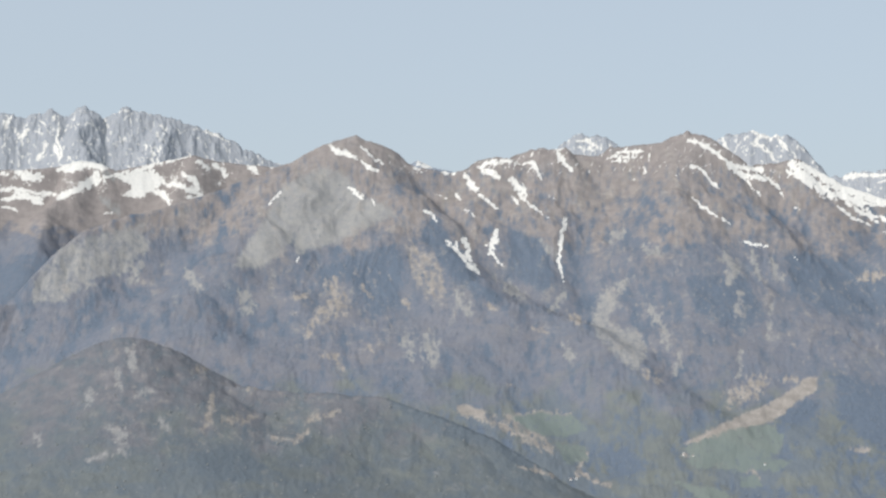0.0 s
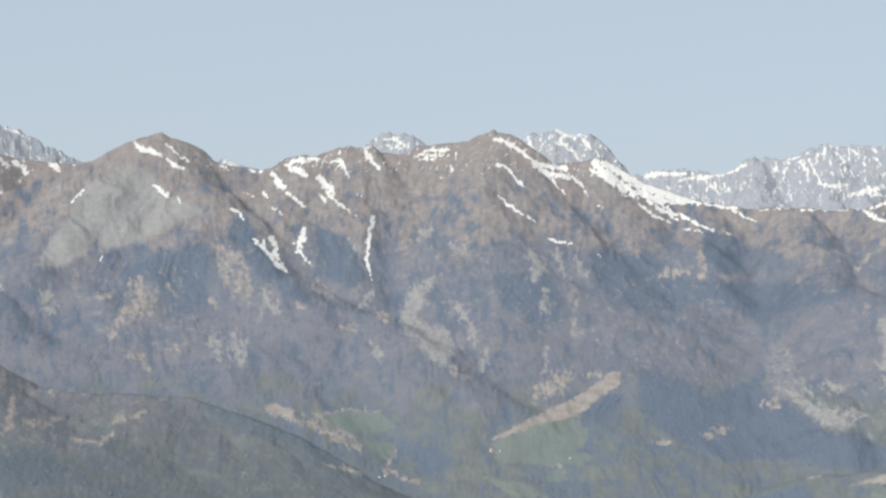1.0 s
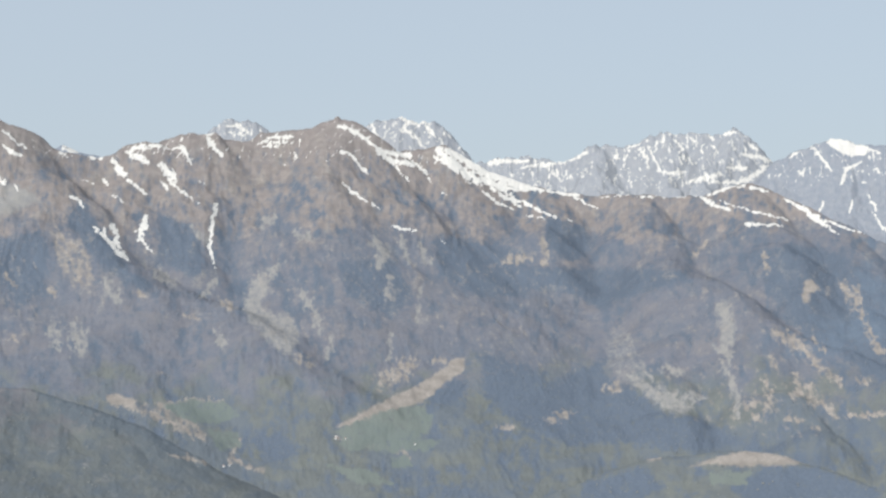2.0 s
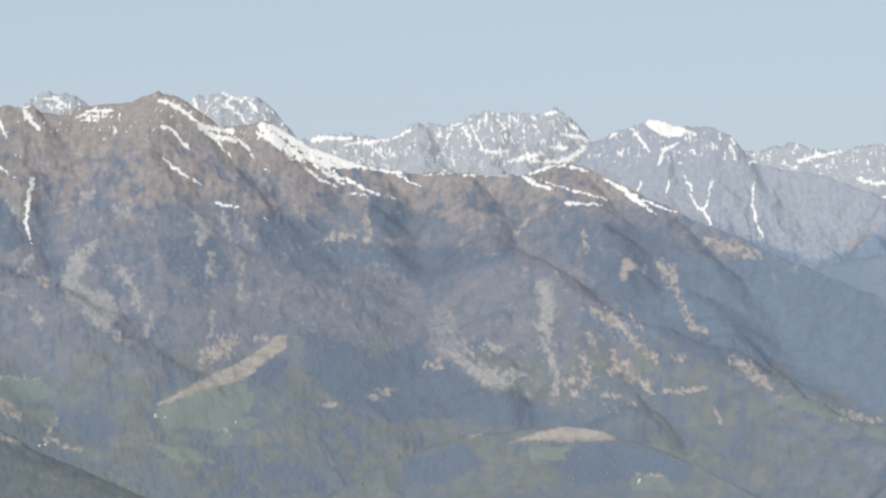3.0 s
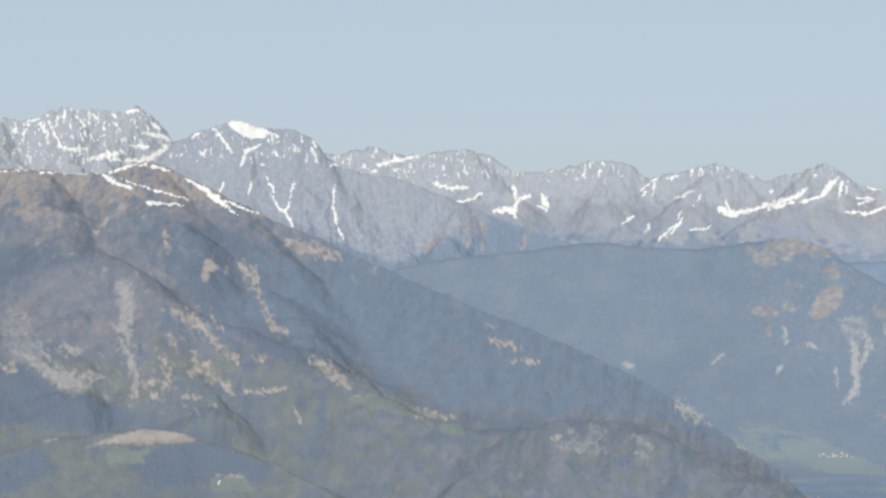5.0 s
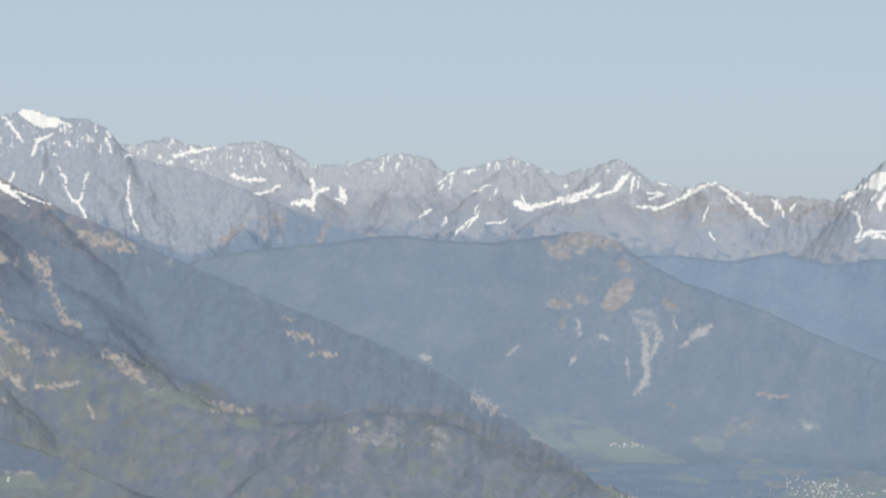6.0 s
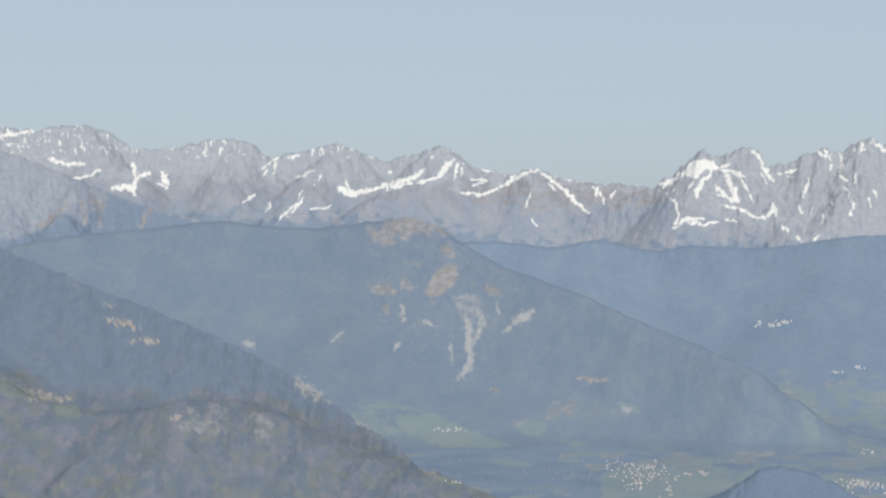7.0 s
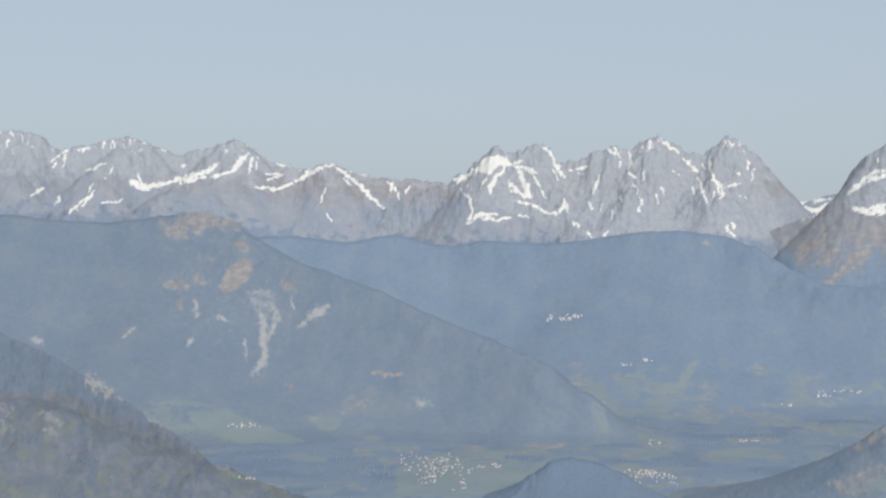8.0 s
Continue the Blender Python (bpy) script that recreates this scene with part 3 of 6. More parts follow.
area((20.41, -6.25), (20.89, -6.04), (22.05, -5.74), (22.34, -5.66), (23.39, -5.76), (24.28, -6.05), (23.67, -6.13), (22.33, -6.21), (21.18, -6.13))
on("meadow_hill", "green")
area((21.08, -6.42), (22.53, -6.34), (22.33, -6.78), (21.18, -6.8))
on("meadow_hill", "conifer")
area((21.76, -6.89), (23.1, -6.11), (24.63, -6.18), (26.88, -6.98), (26.5, -7.55), (22.71, -7.63))
area((16.91, -6.74), (18.85, -6.25), (19.63, -6.91), (18.07, -7.69), (16.51, -7.7))
on("meadow_hill", "dry")
strip(0.14, (19.05, -5.96), (19.44, -5.92))
strip(0.12, (24.81, -7.31), (25.75, -7.34))
on("meadow_hill", "green")
area((24.59, -7.35), (25.76, -7.37), (26.15, -7.85), (24.59, -7.83))
on("snow_hills", "snow")
strip(0.31, (-14.49, 4.24), (-14.12, 4.06), (-13.66, 4.13))
area((-13.2, 4.33), (-12.83, 4.61), (-12.27, 4.73), (-11.8, 4.65), (-11.32, 4.41), (-11.7, 4.4), (-12.26, 4.45), (-12.73, 4.25))
strip(0.23, (-13.18, 3.42), (-12.63, 3.62), (-12.07, 3.97), (-11.6, 4.06))
strip(0.27, (-12.63, 3.62), (-12.16, 3.92), (-11.89, 4.21))
strip(0.12, (-11.7, 4.12), (-10.57, 4.39), (-9.62, 4.68), (-8.76, 4.94))
area((-11.23, 4.13), (-10.47, 4.43), (-10, 4.34), (-9.71, 3.96), (-9.99, 3.76), (-10.27, 3.47), (-10.84, 3.5), (-11.09, 3.55), (-10.65, 3.75), (-10.75, 3.94))
strip(0.16, (-10.09, 4.44), (-9.8, 4.15), (-9.42, 3.87))
strip(0.22, (-10.18, 3.76), (-9.61, 3.58), (-9.41, 3.29))
strip(0.18, (-9.42, 3.97), (-9.04, 3.88), (-8.56, 3.69), (-8.31, 3.6))
strip(0.16, (-8.95, 4.26), (-8.56, 4.08), (-8.46, 3.79))
strip(0.12, (-8.84, 3.49), (-8.46, 3.5))
strip(0.14, (-8.47, 4.75), (-8.08, 4.47))
strip(0.14, (-7.99, 4.67), (-7.7, 4.48), (-7.46, 4.19))
strip(0.20, (-6.73, 4.61), (-6.5, 4.44))
strip(0.08, (-6.06, 4.58), (-5.86, 4.56))
strip(0.16, (-15.03, 3.66), (-14.57, 3.67), (-14.21, 3.59))
strip(0.18, (-15.03, 3.29), (-14.3, 3.49), (-13.65, 3.37))
strip(0.23, (-14.02, 3.36), (-13.7, 3.22))
strip(0.10, (-15.03, 3.15), (-14.47, 2.97))
strip(0.08, (-11.59, 2.91), (-11.31, 2.91))
strip(0.10, (-14.21, 3.59), (-13.19, 3.51))
strip(0.10, (-15.04, 4.1), (-14.67, 4.24))
on("snow_hills", "rock")
strip(0.16, (-11.69, 3.45), (-11.12, 2.98))
strip(0.20, (-11.51, 4.22), (-10.37, 4.05))
on("far_west", "snow")
strip(0.10, (-13.09, 5.99), (-13.21, 5.41), (-13.05, 4.94), (-13.11, 4.52))
strip(0.12, (-13.3, 5.22), (-13.11, 4.66))
strip(0.10, (-13.49, 5.22), (-13.85, 4.64))
strip(0.10, (-14.7, 6.13), (-14.88, 5.65))
strip(0.10, (-14.14, 5.67), (-14.41, 5.38))
strip(0.08, (-12.83, 4.85), (-12.64, 4.57))
strip(0.10, (-8.39, 5.82), (-7.9, 5.67), (-7.55, 5.49))
strip(0.06, (-11.03, 6.45), (-10.78, 6.38))
on("far_saddle", "snow")
strip(0.18, (-0.98, 4.79), (-0.39, 4.63))
on("far_peaks", "snow")
strip(0.16, (10.2, 5.85), (10.58, 5.88), (10.86, 5.69), (10.67, 5.4))
strip(0.12, (10.86, 5.65), (11.24, 5.68), (11.62, 5.67))
strip(0.12, (10.58, 5.4), (10.96, 5.26), (11.43, 4.82))
strip(0.12, (11.43, 5.58), (11.81, 5.19))
strip(0.10, (9.63, 5.6), (9.82, 5.12))
strip(0.12, (4.6, 5.54), (5.09, 5.58))
strip(0.10, (4.7, 5.31), (5.38, 5.25))
on("snowy_group", "snow")
strip(0.20, (13.69, 4.25), (14.37, 4.33), (14.96, 4.27))
strip(0.12, (14.76, 4.08), (15.55, 4.17), (16.14, 4.25))
strip(0.12, (16.04, 4.21), (16.72, 4.4), (17.12, 4.6))
strip(0.10, (15.94, 3.88), (16.14, 3.59))
strip(0.10, (19.17, 4.74), (19.46, 4.06), (19.65, 3.77))
strip(0.14, (19.65, 3.86), (20.23, 3.76))
strip(0.20, (20.43, 3.47), (21.01, 3.6), (21.59, 3.75))
strip(0.14, (21.2, 3.46), (22.17, 3.46), (22.75, 3.64))
strip(0.20, (22.36, 3.45), (22.84, 3.74), (23.13, 4.03))
strip(0.14, (21.88, 3.94), (22.55, 3.94))
strip(0.16, (22.36, 4.42), (22.94, 4.28), (23.28, 4.16))
strip(0.10, (22.56, 4.8), (22.84, 4.51))
strip(0.12, (21.21, 5.11), (21.4, 4.88))
strip(0.16, (21.59, 5.11), (22.08, 5.14))
strip(0.10, (20.63, 5.02), (20.82, 4.73))
strip(0.10, (20.04, 4.93), (20.33, 4.63))
strip(0.12, (18.87, 4.65), (19.07, 4.31))
strip(0.08, (19.65, 5.13), (19.75, 4.83))
strip(0.08, (18.09, 4.65), (18.19, 4.26))
strip(0.08, (18.58, 4.74), (18.87, 4.78))
on("dome_rock", "snow")
area((25.08, 4.75), (25.51, 4.88), (26.08, 4.7), (26.59, 4.53), (26.45, 4.31), (25.98, 4.24), (25.61, 4.38))
strip(0.12, (24.85, 4.39), (25.13, 4), (25.32, 3.71))
strip(0.12, (26.26, 4.04), (25.79, 3.8), (25.64, 3.32))
strip(0.12, (23.93, 4.27), (24.18, 4.4))
strip(0.08, (26.55, 4.46), (26.89, 4.3))
strip(0.08, (28.04, 3.96), (28.22, 3.48))
strip(0.08, (25, 2.75), (24.88, 2.37))
strip(0.10, (26.51, 2.93), (26.73, 2.45), (26.64, 2.74))
strip(0.10, (26.63, 2.35), (26.91, 1.87), (27.19, 1.68))
strip(0.12, (27.29, 2.06), (27.14, 1.78), (27.38, 1.24))
strip(0.08, (27.44, 2.82), (27.29, 2.16))
strip(0.12, (28.85, 2.71), (28.77, 1.95), (28.95, 1.19), (29.13, 0.81))
strip(0.08, (25.94, 2.74), (25.88, 2.36))
strip(0.10, (30.38, 3.33), (31.26, 3.56), (31.84, 3.71))
strip(0.08, (28.71, 3.33), (29.3, 3.49))
on("dome_rock", "rock")
area((23.32, 4.02), (25.51, 4.82), (28.04, 4.28), (28.41, 3.76), (29.33, 3.46), (29.65, 0.81), (28.03, 1.2), (26.16, 1.78), (24.65, 2.56), (23.51, 2.96))
area((28.13, 4.31), (29.1, 3.33), (30.87, 2.94), (32.82, 2.15), (33.21, 1.37), (32.03, 0.39), (30.86, 0), (29.29, 0.59), (27.34, 1.58))
on("dome_rock", "dry")
strip(0.16, (33.69, 1.56), (33.98, 1.17), (33.88, 0.58))
strip(0.14, (32.91, 1.27), (32.42, 0.78), (31.84, 0.39))
strip(0.12, (33.3, 1.37), (33.5, 0.58))
strip(0.14, (35.73, 1.36), (35.34, 0.58))
on("dome_rock", "conifer")
area((34.18, 1.65), (35.92, 1.06), (37.07, 0.63), (38.03, 0.38), (37.07, -0.01), (35.14, 0.19), (33.98, 0.58))
on("far_range", "snow")
strip(0.14, (30.28, 3.37), (31.06, 3.58), (31.84, 3.71))
strip(0.16, (32.23, 2.74), (32.82, 2.58), (33.4, 2.61))
strip(0.12, (33.01, 2.11), (33.5, 2.15), (33.99, 2.44))
strip(0.22, (34.37, 1.75), (34.86, 1.85), (35.11, 1.59))
strip(0.18, (35.05, 2.62), (35.15, 2.14), (35.05, 1.65))
strip(0.14, (35.25, 2.23), (35.63, 2.33))
strip(0.22, (36.02, 2.33), (36.21, 1.94))
strip(0.10, (35.83, 1.98), (36.21, 1.78))
strip(0.10, (38.8, 1.34), (39.14, 1.63))
strip(0.10, (39.55, 1.05), (39.74, 1.33))
strip(0.10, (40.02, 0.76), (40.4, 1.18), (40.87, 1.42))
strip(0.12, (40.59, 2.19), (41.07, 2.47))
strip(0.10, (39.94, 2.87), (39.84, 2.49))
strip(0.10, (40.22, 2.87), (40.69, 3.01))
strip(0.10, (39.37, 2.49), (39.84, 2.87))
strip(0.08, (41.06, 1.13), (41.62, 1.17))
strip(0.08, (41.62, 1.17), (41.81, 1.28))
strip(0.27, (42.06, 1.87), (42.55, 1.67), (43.14, 1.81))
strip(0.10, (42.26, 2.16), (42.46, 1.77))
strip(0.20, (43.14, 1.81), (43.92, 2.01), (44.61, 2.26), (45, 2.55))
strip(0.14, (43.73, 1.81), (44.51, 2.06))
strip(0.23, (45.97, 2.84), (45.68, 2.55), (45.49, 2.26))
strip(0.12, (45.49, 2.26), (44.8, 2.06))
strip(0.10, (46.17, 2.75), (46.03, 2.16))
strip(0.12, (46.66, 2.16), (47.14, 2.2))
strip(0.12, (46.27, 1.73), (47.05, 1.67), (47.53, 1.87))
strip(0.16, (47.53, 1.87), (48.31, 2.31), (48.89, 2.55))
strip(0.14, (48.99, 2.51), (49.57, 2.06), (50.14, 1.57), (50.72, 1.03))
strip(0.16, (49.95, 1.67), (50.43, 1.28))
strip(0.10, (50.82, 2), (51.1, 1.67), (51.3, 1.28))
strip(0.10, (51.96, 1.28), (51.77, 0.89))
strip(0.08, (52.34, 0.41), (52.25, 0.18))
strip(0.08, (48.5, 1.18), (48.7, 1.77))
strip(0.08, (48.7, 0.89), (48.89, 0.6))
strip(0.10, (40.79, 2.25), (41.18, 2.45))
strip(0.08, (40.21, 0.79), (40.6, 1.18), (40.89, 1.57))
strip(0.10, (47.82, 2.31), (48.41, 2.31))
strip(0.08, (49.37, 2.35), (50.53, 2.11))
on("jagged_peaks", "snow")
area((53.84, 2.42), (54.32, 2.91), (54.91, 2.86), (55.11, 2.62), (54.62, 2.52), (54.33, 2.23))
strip(0.16, (53.84, 2.42), (53.45, 2.12), (53.06, 2.02))
strip(0.16, (54.91, 2.52), (54.53, 2.03), (54.33, 1.64))
strip(0.27, (55.4, 2.33), (55.6, 1.84), (55.8, 1.49))
strip(0.16, (55.11, 1.94), (55.41, 1.55), (55.8, 1.45))
strip(0.12, (54.82, 2.62), (55.79, 2.43), (56.09, 2.24))
strip(0.12, (53.36, 1.73), (53.65, 1.44), (53.81, 0.95), (53.56, 0.56))
strip(0.12, (53.66, 0.56), (54.05, 0.86), (54.63, 0.9))
strip(0.12, (54.05, 0.76), (54.64, 0.66), (55.12, 0.77))
strip(0.12, (55.22, 1.35), (55.8, 1.22), (56.29, 0.97), (56.68, 0.87))
strip(0.18, (56.78, 0.97), (56.97, 1.36), (57.07, 0.97))
strip(0.16, (57.27, 0.59), (57.47, 0.45))
strip(0.10, (57.76, 0.3), (57.86, 0.1))
strip(0.12, (58.25, 0.14), (58.44, 0.3))
strip(0.14, (56.28, 3.17), (56.57, 2.82), (56.73, 2.44), (56.97, 2.14))
strip(0.10, (55.11, 2.62), (55.5, 2.72))
strip(0.10, (58.32, 3.22), (58.71, 2.93))
strip(0.10, (58.61, 3.26), (58.9, 2.83))
strip(0.12, (59.09, 3.12), (59.25, 2.74), (59.1, 2.45))
strip(0.10, (59.14, 2.35), (59.39, 2.16))
strip(0.10, (59.34, 1.96), (59.49, 1.57), (59.63, 1.28), (59.5, 0.99))
strip(0.12, (60.25, 3.45), (60.54, 3.22), (60.83, 3.03))
strip(0.14, (61.02, 2.84), (61.31, 2.55), (61.5, 2.35))
strip(0.10, (61.51, 2.16), (61.7, 1.68), (61.8, 1.29))
strip(0.12, (61.94, 2.93), (61.89, 2.45), (62.14, 1.97), (62.22, 1.58))
strip(0.14, (62.17, 2.07), (62.37, 1.78), (62.28, 1.49))
strip(0.12, (62.46, 1.87), (62.94, 1.97))
strip(0.12, (62.47, 0.52), (62.76, 0.14))
strip(0.08, (62.66, 0.72), (62.76, 0.43))
strip(0.10, (63.21, 2.74), (63.16, 2.45))
strip(0.10, (57.75, 1.37), (57.95, 1.08))
strip(0.08, (58.63, 1.08), (58.53, 0.69))
strip(0.10, (62.54, 3.45), (62.66, 3.22))
strip(0.08, (59.86, 3.42), (59.9, 3.13))
strip(0.10, (57.35, 2.44), (57.74, 2.54))
strip(0.08, (58.13, 2.25), (58.04, 1.86))
on("jagged_peaks", "rock")
area((52.67, 1.82), (54.62, 3.17), (59.96, 3.45), (62.54, 3.41), (64.17, 1.3), (64.46, 0.15), (57.76, 0.1), (56.59, 0.58), (54.04, 1.25))
on("far_gap", "snow")
strip(0.23, (64.26, 1.3), (64.55, 1.02), (65.02, 0.83))
strip(0.12, (64.55, 1.34), (65.39, 1.38), (65.94, 1.5))
strip(0.16, (64.64, 0.92), (65.58, 1.08), (66.04, 1.4))
strip(0.10, (64.83, 1.21), (65.39, 1.11))
on("east_peak", "snow")
strip(0.16, (66.5, 1.59), (66.86, 1.97), (67.32, 2.35), (67.74, 2.44))
strip(0.14, (66.77, 1.78), (67.23, 2.11), (67.74, 2.26))
strip(0.27, (66.69, 1.12), (67.24, 1.03), (67.75, 1.03))
strip(0.20, (67.24, 1.08), (67.75, 1.27))
strip(0.08, (66.5, 1.69), (66.86, 1.88))
strip(0.08, (63.99, 0.49), (64.36, 0.54))
strip(0.08, (65.02, 0.73), (65.76, 1.02))
strip(0.10, (67.5, 2.82), (67.45, 2.63))
on("east_peak", "rock")
area((66.31, 1.69), (67.22, 3.01), (68.31, 3.57), (70.12, 3.18), (70.14, 0.57), (66.5, 1.12))
on("east_peak", "dry")
strip(0.23, (64.84, -0.61), (65.4, -0.03), (65.77, 0.35))
strip(0.20, (65.6, -1.56), (66.34, -0.98), (67.07, -0.21))
strip(0.18, (66.15, -1.17), (66.89, -0.59), (67.61, 0.18))
strip(0.16, (65.59, -0.79), (66.14, -0.22))
strip(0.16, (67.06, 0.17), (67.61, 0.55))
on("east_peak", "conifer")
area((63.9, -0.24), (65.03, -0.99), (65.41, -1.75), (67.77, -1.34), (69.08, -0.94), (69.11, -3.94), (65.44, -4.04), (64.3, -2.53))
on("landslide_hill", "dry")
area((45.07, -1.74), (45.29, -1.16), (45.68, -0.81), (46.06, -0.73), (46.2, -0.96), (46.07, -1.45), (45.59, -1.84), (45.2, -1.94))
strip(0.27, (43.38, -1.65), (43.76, -1.56))
strip(0.20, (44.24, -1.36), (44.53, -1.55))
strip(0.14, (43.67, -2.23), (43.77, -2.43))
strip(0.35, (44.13, 0.38), (44.71, 0.48))
strip(0.31, (43.75, 0.67), (44.9, 0.78), (45.67, 0.4))
strip(0.23, (45.67, -0.19), (46.06, -0.38))
strip(0.18, (47.23, -1.54), (47.52, -1.73))
on("landslide_hill", "scree")
area((46.07, -1.93), (46.55, -1.84), (46.94, -2.03), (46.85, -2.42), (46.62, -2.9), (46.36, -2.52))
on("landslide_hill", "rock")
strip(0.18, (46.52, -2.48), (46.54, -3), (46.62, -3.58), (46.61, -4.17), (46.47, -4.46), (46.24, -4.69))
strip(0.14, (46.89, -2.32), (47.08, -2.71), (46.93, -3.1), (46.7, -3.53))
strip(0.10, (44.24, -2.13), (44.34, -2.71))
strip(0.10, (45.02, -2.71), (45.4, -2.91))
strip(0.08, (45.93, -3.49), (46.05, -4.17))
strip(0.10, (44.16, -3.49), (44.01, -3.72))
strip(0.22, (48.69, -2.41), (48.4, -2.61), (48.21, -2.74))
strip(0.10, (48.11, -2.9), (47.78, -3.06))
strip(0.08, (47.52, -2.03), (47.62, -2.41))
strip(0.08, (42.16, -3.1), (41.78, -3.48))
strip(0.20, (38.89, -3.5), (39.11, -3.56))
on("landslide_hill", "dry")
strip(0.10, (50.37, -4.64), (51.45, -4.68))
strip(0.12, (47.35, -5.04), (47.64, -5.08))
on("landslide_hill", "rock")
strip(0.16, (51.94, -5.65), (52.14, -5.72))
strip(0.27, (40.66, -4.81), (41.13, -5.2), (41.42, -5.39))
strip(0.16, (42.69, -6.17), (43.13, -6.55))
on("landslide_hill", "dry")
strip(0.27, (43.73, 0.4), (44.51, 0.6), (45.29, 0.4))
strip(0.27, (43.14, 0.4), (43.93, 0.01))
strip(0.18, (43.37, -1.54), (43.97, -1.72))
on("landslide_hill", "green")
area((43.98, -5.99), (45.33, -5.9), (46.68, -6.48), (48.05, -6.97), (47.27, -7.26), (45.72, -7.06), (44.37, -6.57))
strip(0.12, (42.84, -5.69), (43.98, -5.64), (44.94, -5.8))
on("dark_forest", "dry")
strip(0.16, (61.62, -0.06), (62, -0.16))
strip(0.16, (64.65, -0.42), (65.03, -0.32))
on("dark_forest", "green")
area((59.55, -5.12), (60.9, -4.91), (61.27, -4.13), (61.66, -4.12), (61.09, -5.09), (60.13, -5.31))
area((57.03, -5.17), (58.58, -5.14), (58.2, -5.73), (57.23, -6.13))
on("ground", "dry")
area((53.48, -7.14), (53.92, -7.1), (54.7, -7.38), (55, -7.61), (54.51, -7.62), (53.82, -7.39))
on("ground", "green")
area((51.18, -7.93), (52.35, -7.54), (54.31, -7.71), (55.68, -7.89), (56.66, -7.39), (56.08, -8.17), (55.1, -8.66), (53.15, -8.88), (51.19, -8.89))
on("ground", "dry")
strip(0.10, (51.17, -7.3), (51.96, -7.29))
strip(0.10, (54.52, -8.86), (55.49, -8.28), (56.46, -7.59))
on("ground", "green")
area((58.02, -7.85), (59.18, -7.63), (60.15, -7.8), (59.19, -8.59), (58.22, -8.42))
on("ground", "dry")
strip(0.12, (59.39, -8.43), (61.31, -8.3))
strip(0.12, (62.63, -6.78), (64.34, -6.73))
strip(0.14, (64.33, -5.53), (64.79, -5.48))
strip(0.12, (65.63, -5.27), (66.37, -5.09), (67.11, -5.03))
on("ground", "green")
area((61.68, -7.19), (63.39, -6.95), (64.34, -7.11), (62.83, -7.44))
on("ground", "dry")
strip(0.10, (65.27, -6.17), (66.2, -6.25))
on("near_massif", "dry")
strip(0.12, (44.96, -7.81), (46.12, -8.3), (47.28, -8.46), (48.06, -8.7))
on("near_massif", "green")
area((44.96, -7.91), (46.11, -8.11), (47.86, -8.41), (48.45, -8.7), (46.89, -8.54), (45.73, -8.3))
on("east_slope", "patchy")
area((66.03, -8.08), (66.77, -7.77), (67.83, -7.44), (69.14, -7.2), (69.14, -7.85), (67.84, -8.1), (66.59, -8.43))
strip(0.31, (67.04, -6.82), (67.49, -6.43), (67.82, -6.33))
on("east_slope", "conifer")
area((64.73, -8.6), (65.84, -7.62), (66.21, -7.23), (66.58, -7.59), (65.85, -8.18))
on("dark_knoll", "conifer")
area((54.91, -8.95), (55.98, -8.04), (57.05, -7.39), (58.22, -7.94), (59.39, -8.87))
on("jagged_peaks", "snow")
strip(0.07, (53.45, 2.06), (53.06, 1.83))
strip(0.07, (53.94, 2.42), (53.55, 1.83))
strip(0.07, (54.43, 2.42), (54.04, 1.74))
strip(0.07, (54.72, 2.23), (54.43, 1.74))
strip(0.07, (55.02, 2.04), (55.12, 1.55))
strip(0.07, (55.7, 2.43), (56.09, 1.85))
strip(0.07, (55.99, 2.04), (56.29, 1.46))
strip(0.07, (56.48, 2.43), (56.77, 2.05))
strip(0.07, (57.06, 2.44), (57.65, 2.25))
strip(0.07, (58.04, 1.96), (57.94, 1.57))
strip(0.07, (58.24, 1.27), (58.18, 0.98))
strip(0.07, (58.9, 2.74), (58.81, 2.44))
strip(0.07, (59.68, 2.45), (59.59, 2.06))
strip(0.07, (60.07, 1.58), (60.17, 1.28))
strip(0.07, (60.26, 1.87), (60.38, 1.58))
strip(0.07, (60.64, 2.45), (60.83, 2.26))
strip(0.07, (61.32, 1.87), (61.42, 1.48))
strip(0.07, (61.64, 2.64), (61.79, 2.45))
strip(0.07, (62.03, 1.68), (62.03, 1.39))
strip(0.07, (62.74, 2.45), (62.93, 2.26))
strip(0.07, (63.41, 2.45), (63.31, 2.07))
strip(0.07, (62.94, 1.59), (63.13, 1.49))
strip(0.07, (55.32, 0.87), (55.71, 0.77))
strip(0.07, (58.82, 1.57), (58.92, 1.28))
on("snowy_group", "snow")
strip(0.07, (18.97, 4.55), (19.17, 4.25))
strip(0.07, (19.46, 4.89), (19.38, 4.55))
strip(0.07, (19.85, 4.74), (19.94, 4.39))
strip(0.07, (20.33, 4.83), (20.2, 4.5))
strip(0.07, (20.53, 4.38), (20.66, 4.11))
strip(0.07, (21.01, 4.73), (20.97, 4.43))
strip(0.07, (21.4, 4.72), (21.55, 4.43))
strip(0.07, (21.98, 4.81), (22.07, 4.52))
strip(0.07, (22.36, 4.71), (22.48, 4.42))
strip(0.07, (20.04, 3.76), (20.43, 3.86))
strip(0.07, (17.9, 4.55), (18, 4.32))
strip(0.07, (18.39, 4.45), (18.29, 4.07))
strip(0.07, (16.33, 3.98), (16.25, 3.74))
on("far_range", "snow")
strip(0.07, (38.06, 3.22), (37.9, 2.93))
strip(0.07, (37.47, 3.12), (37.28, 2.83))
strip(0.07, (39.62, 2.54), (39.42, 2.25))
strip(0.07, (39.91, 2.64), (39.81, 2.35))
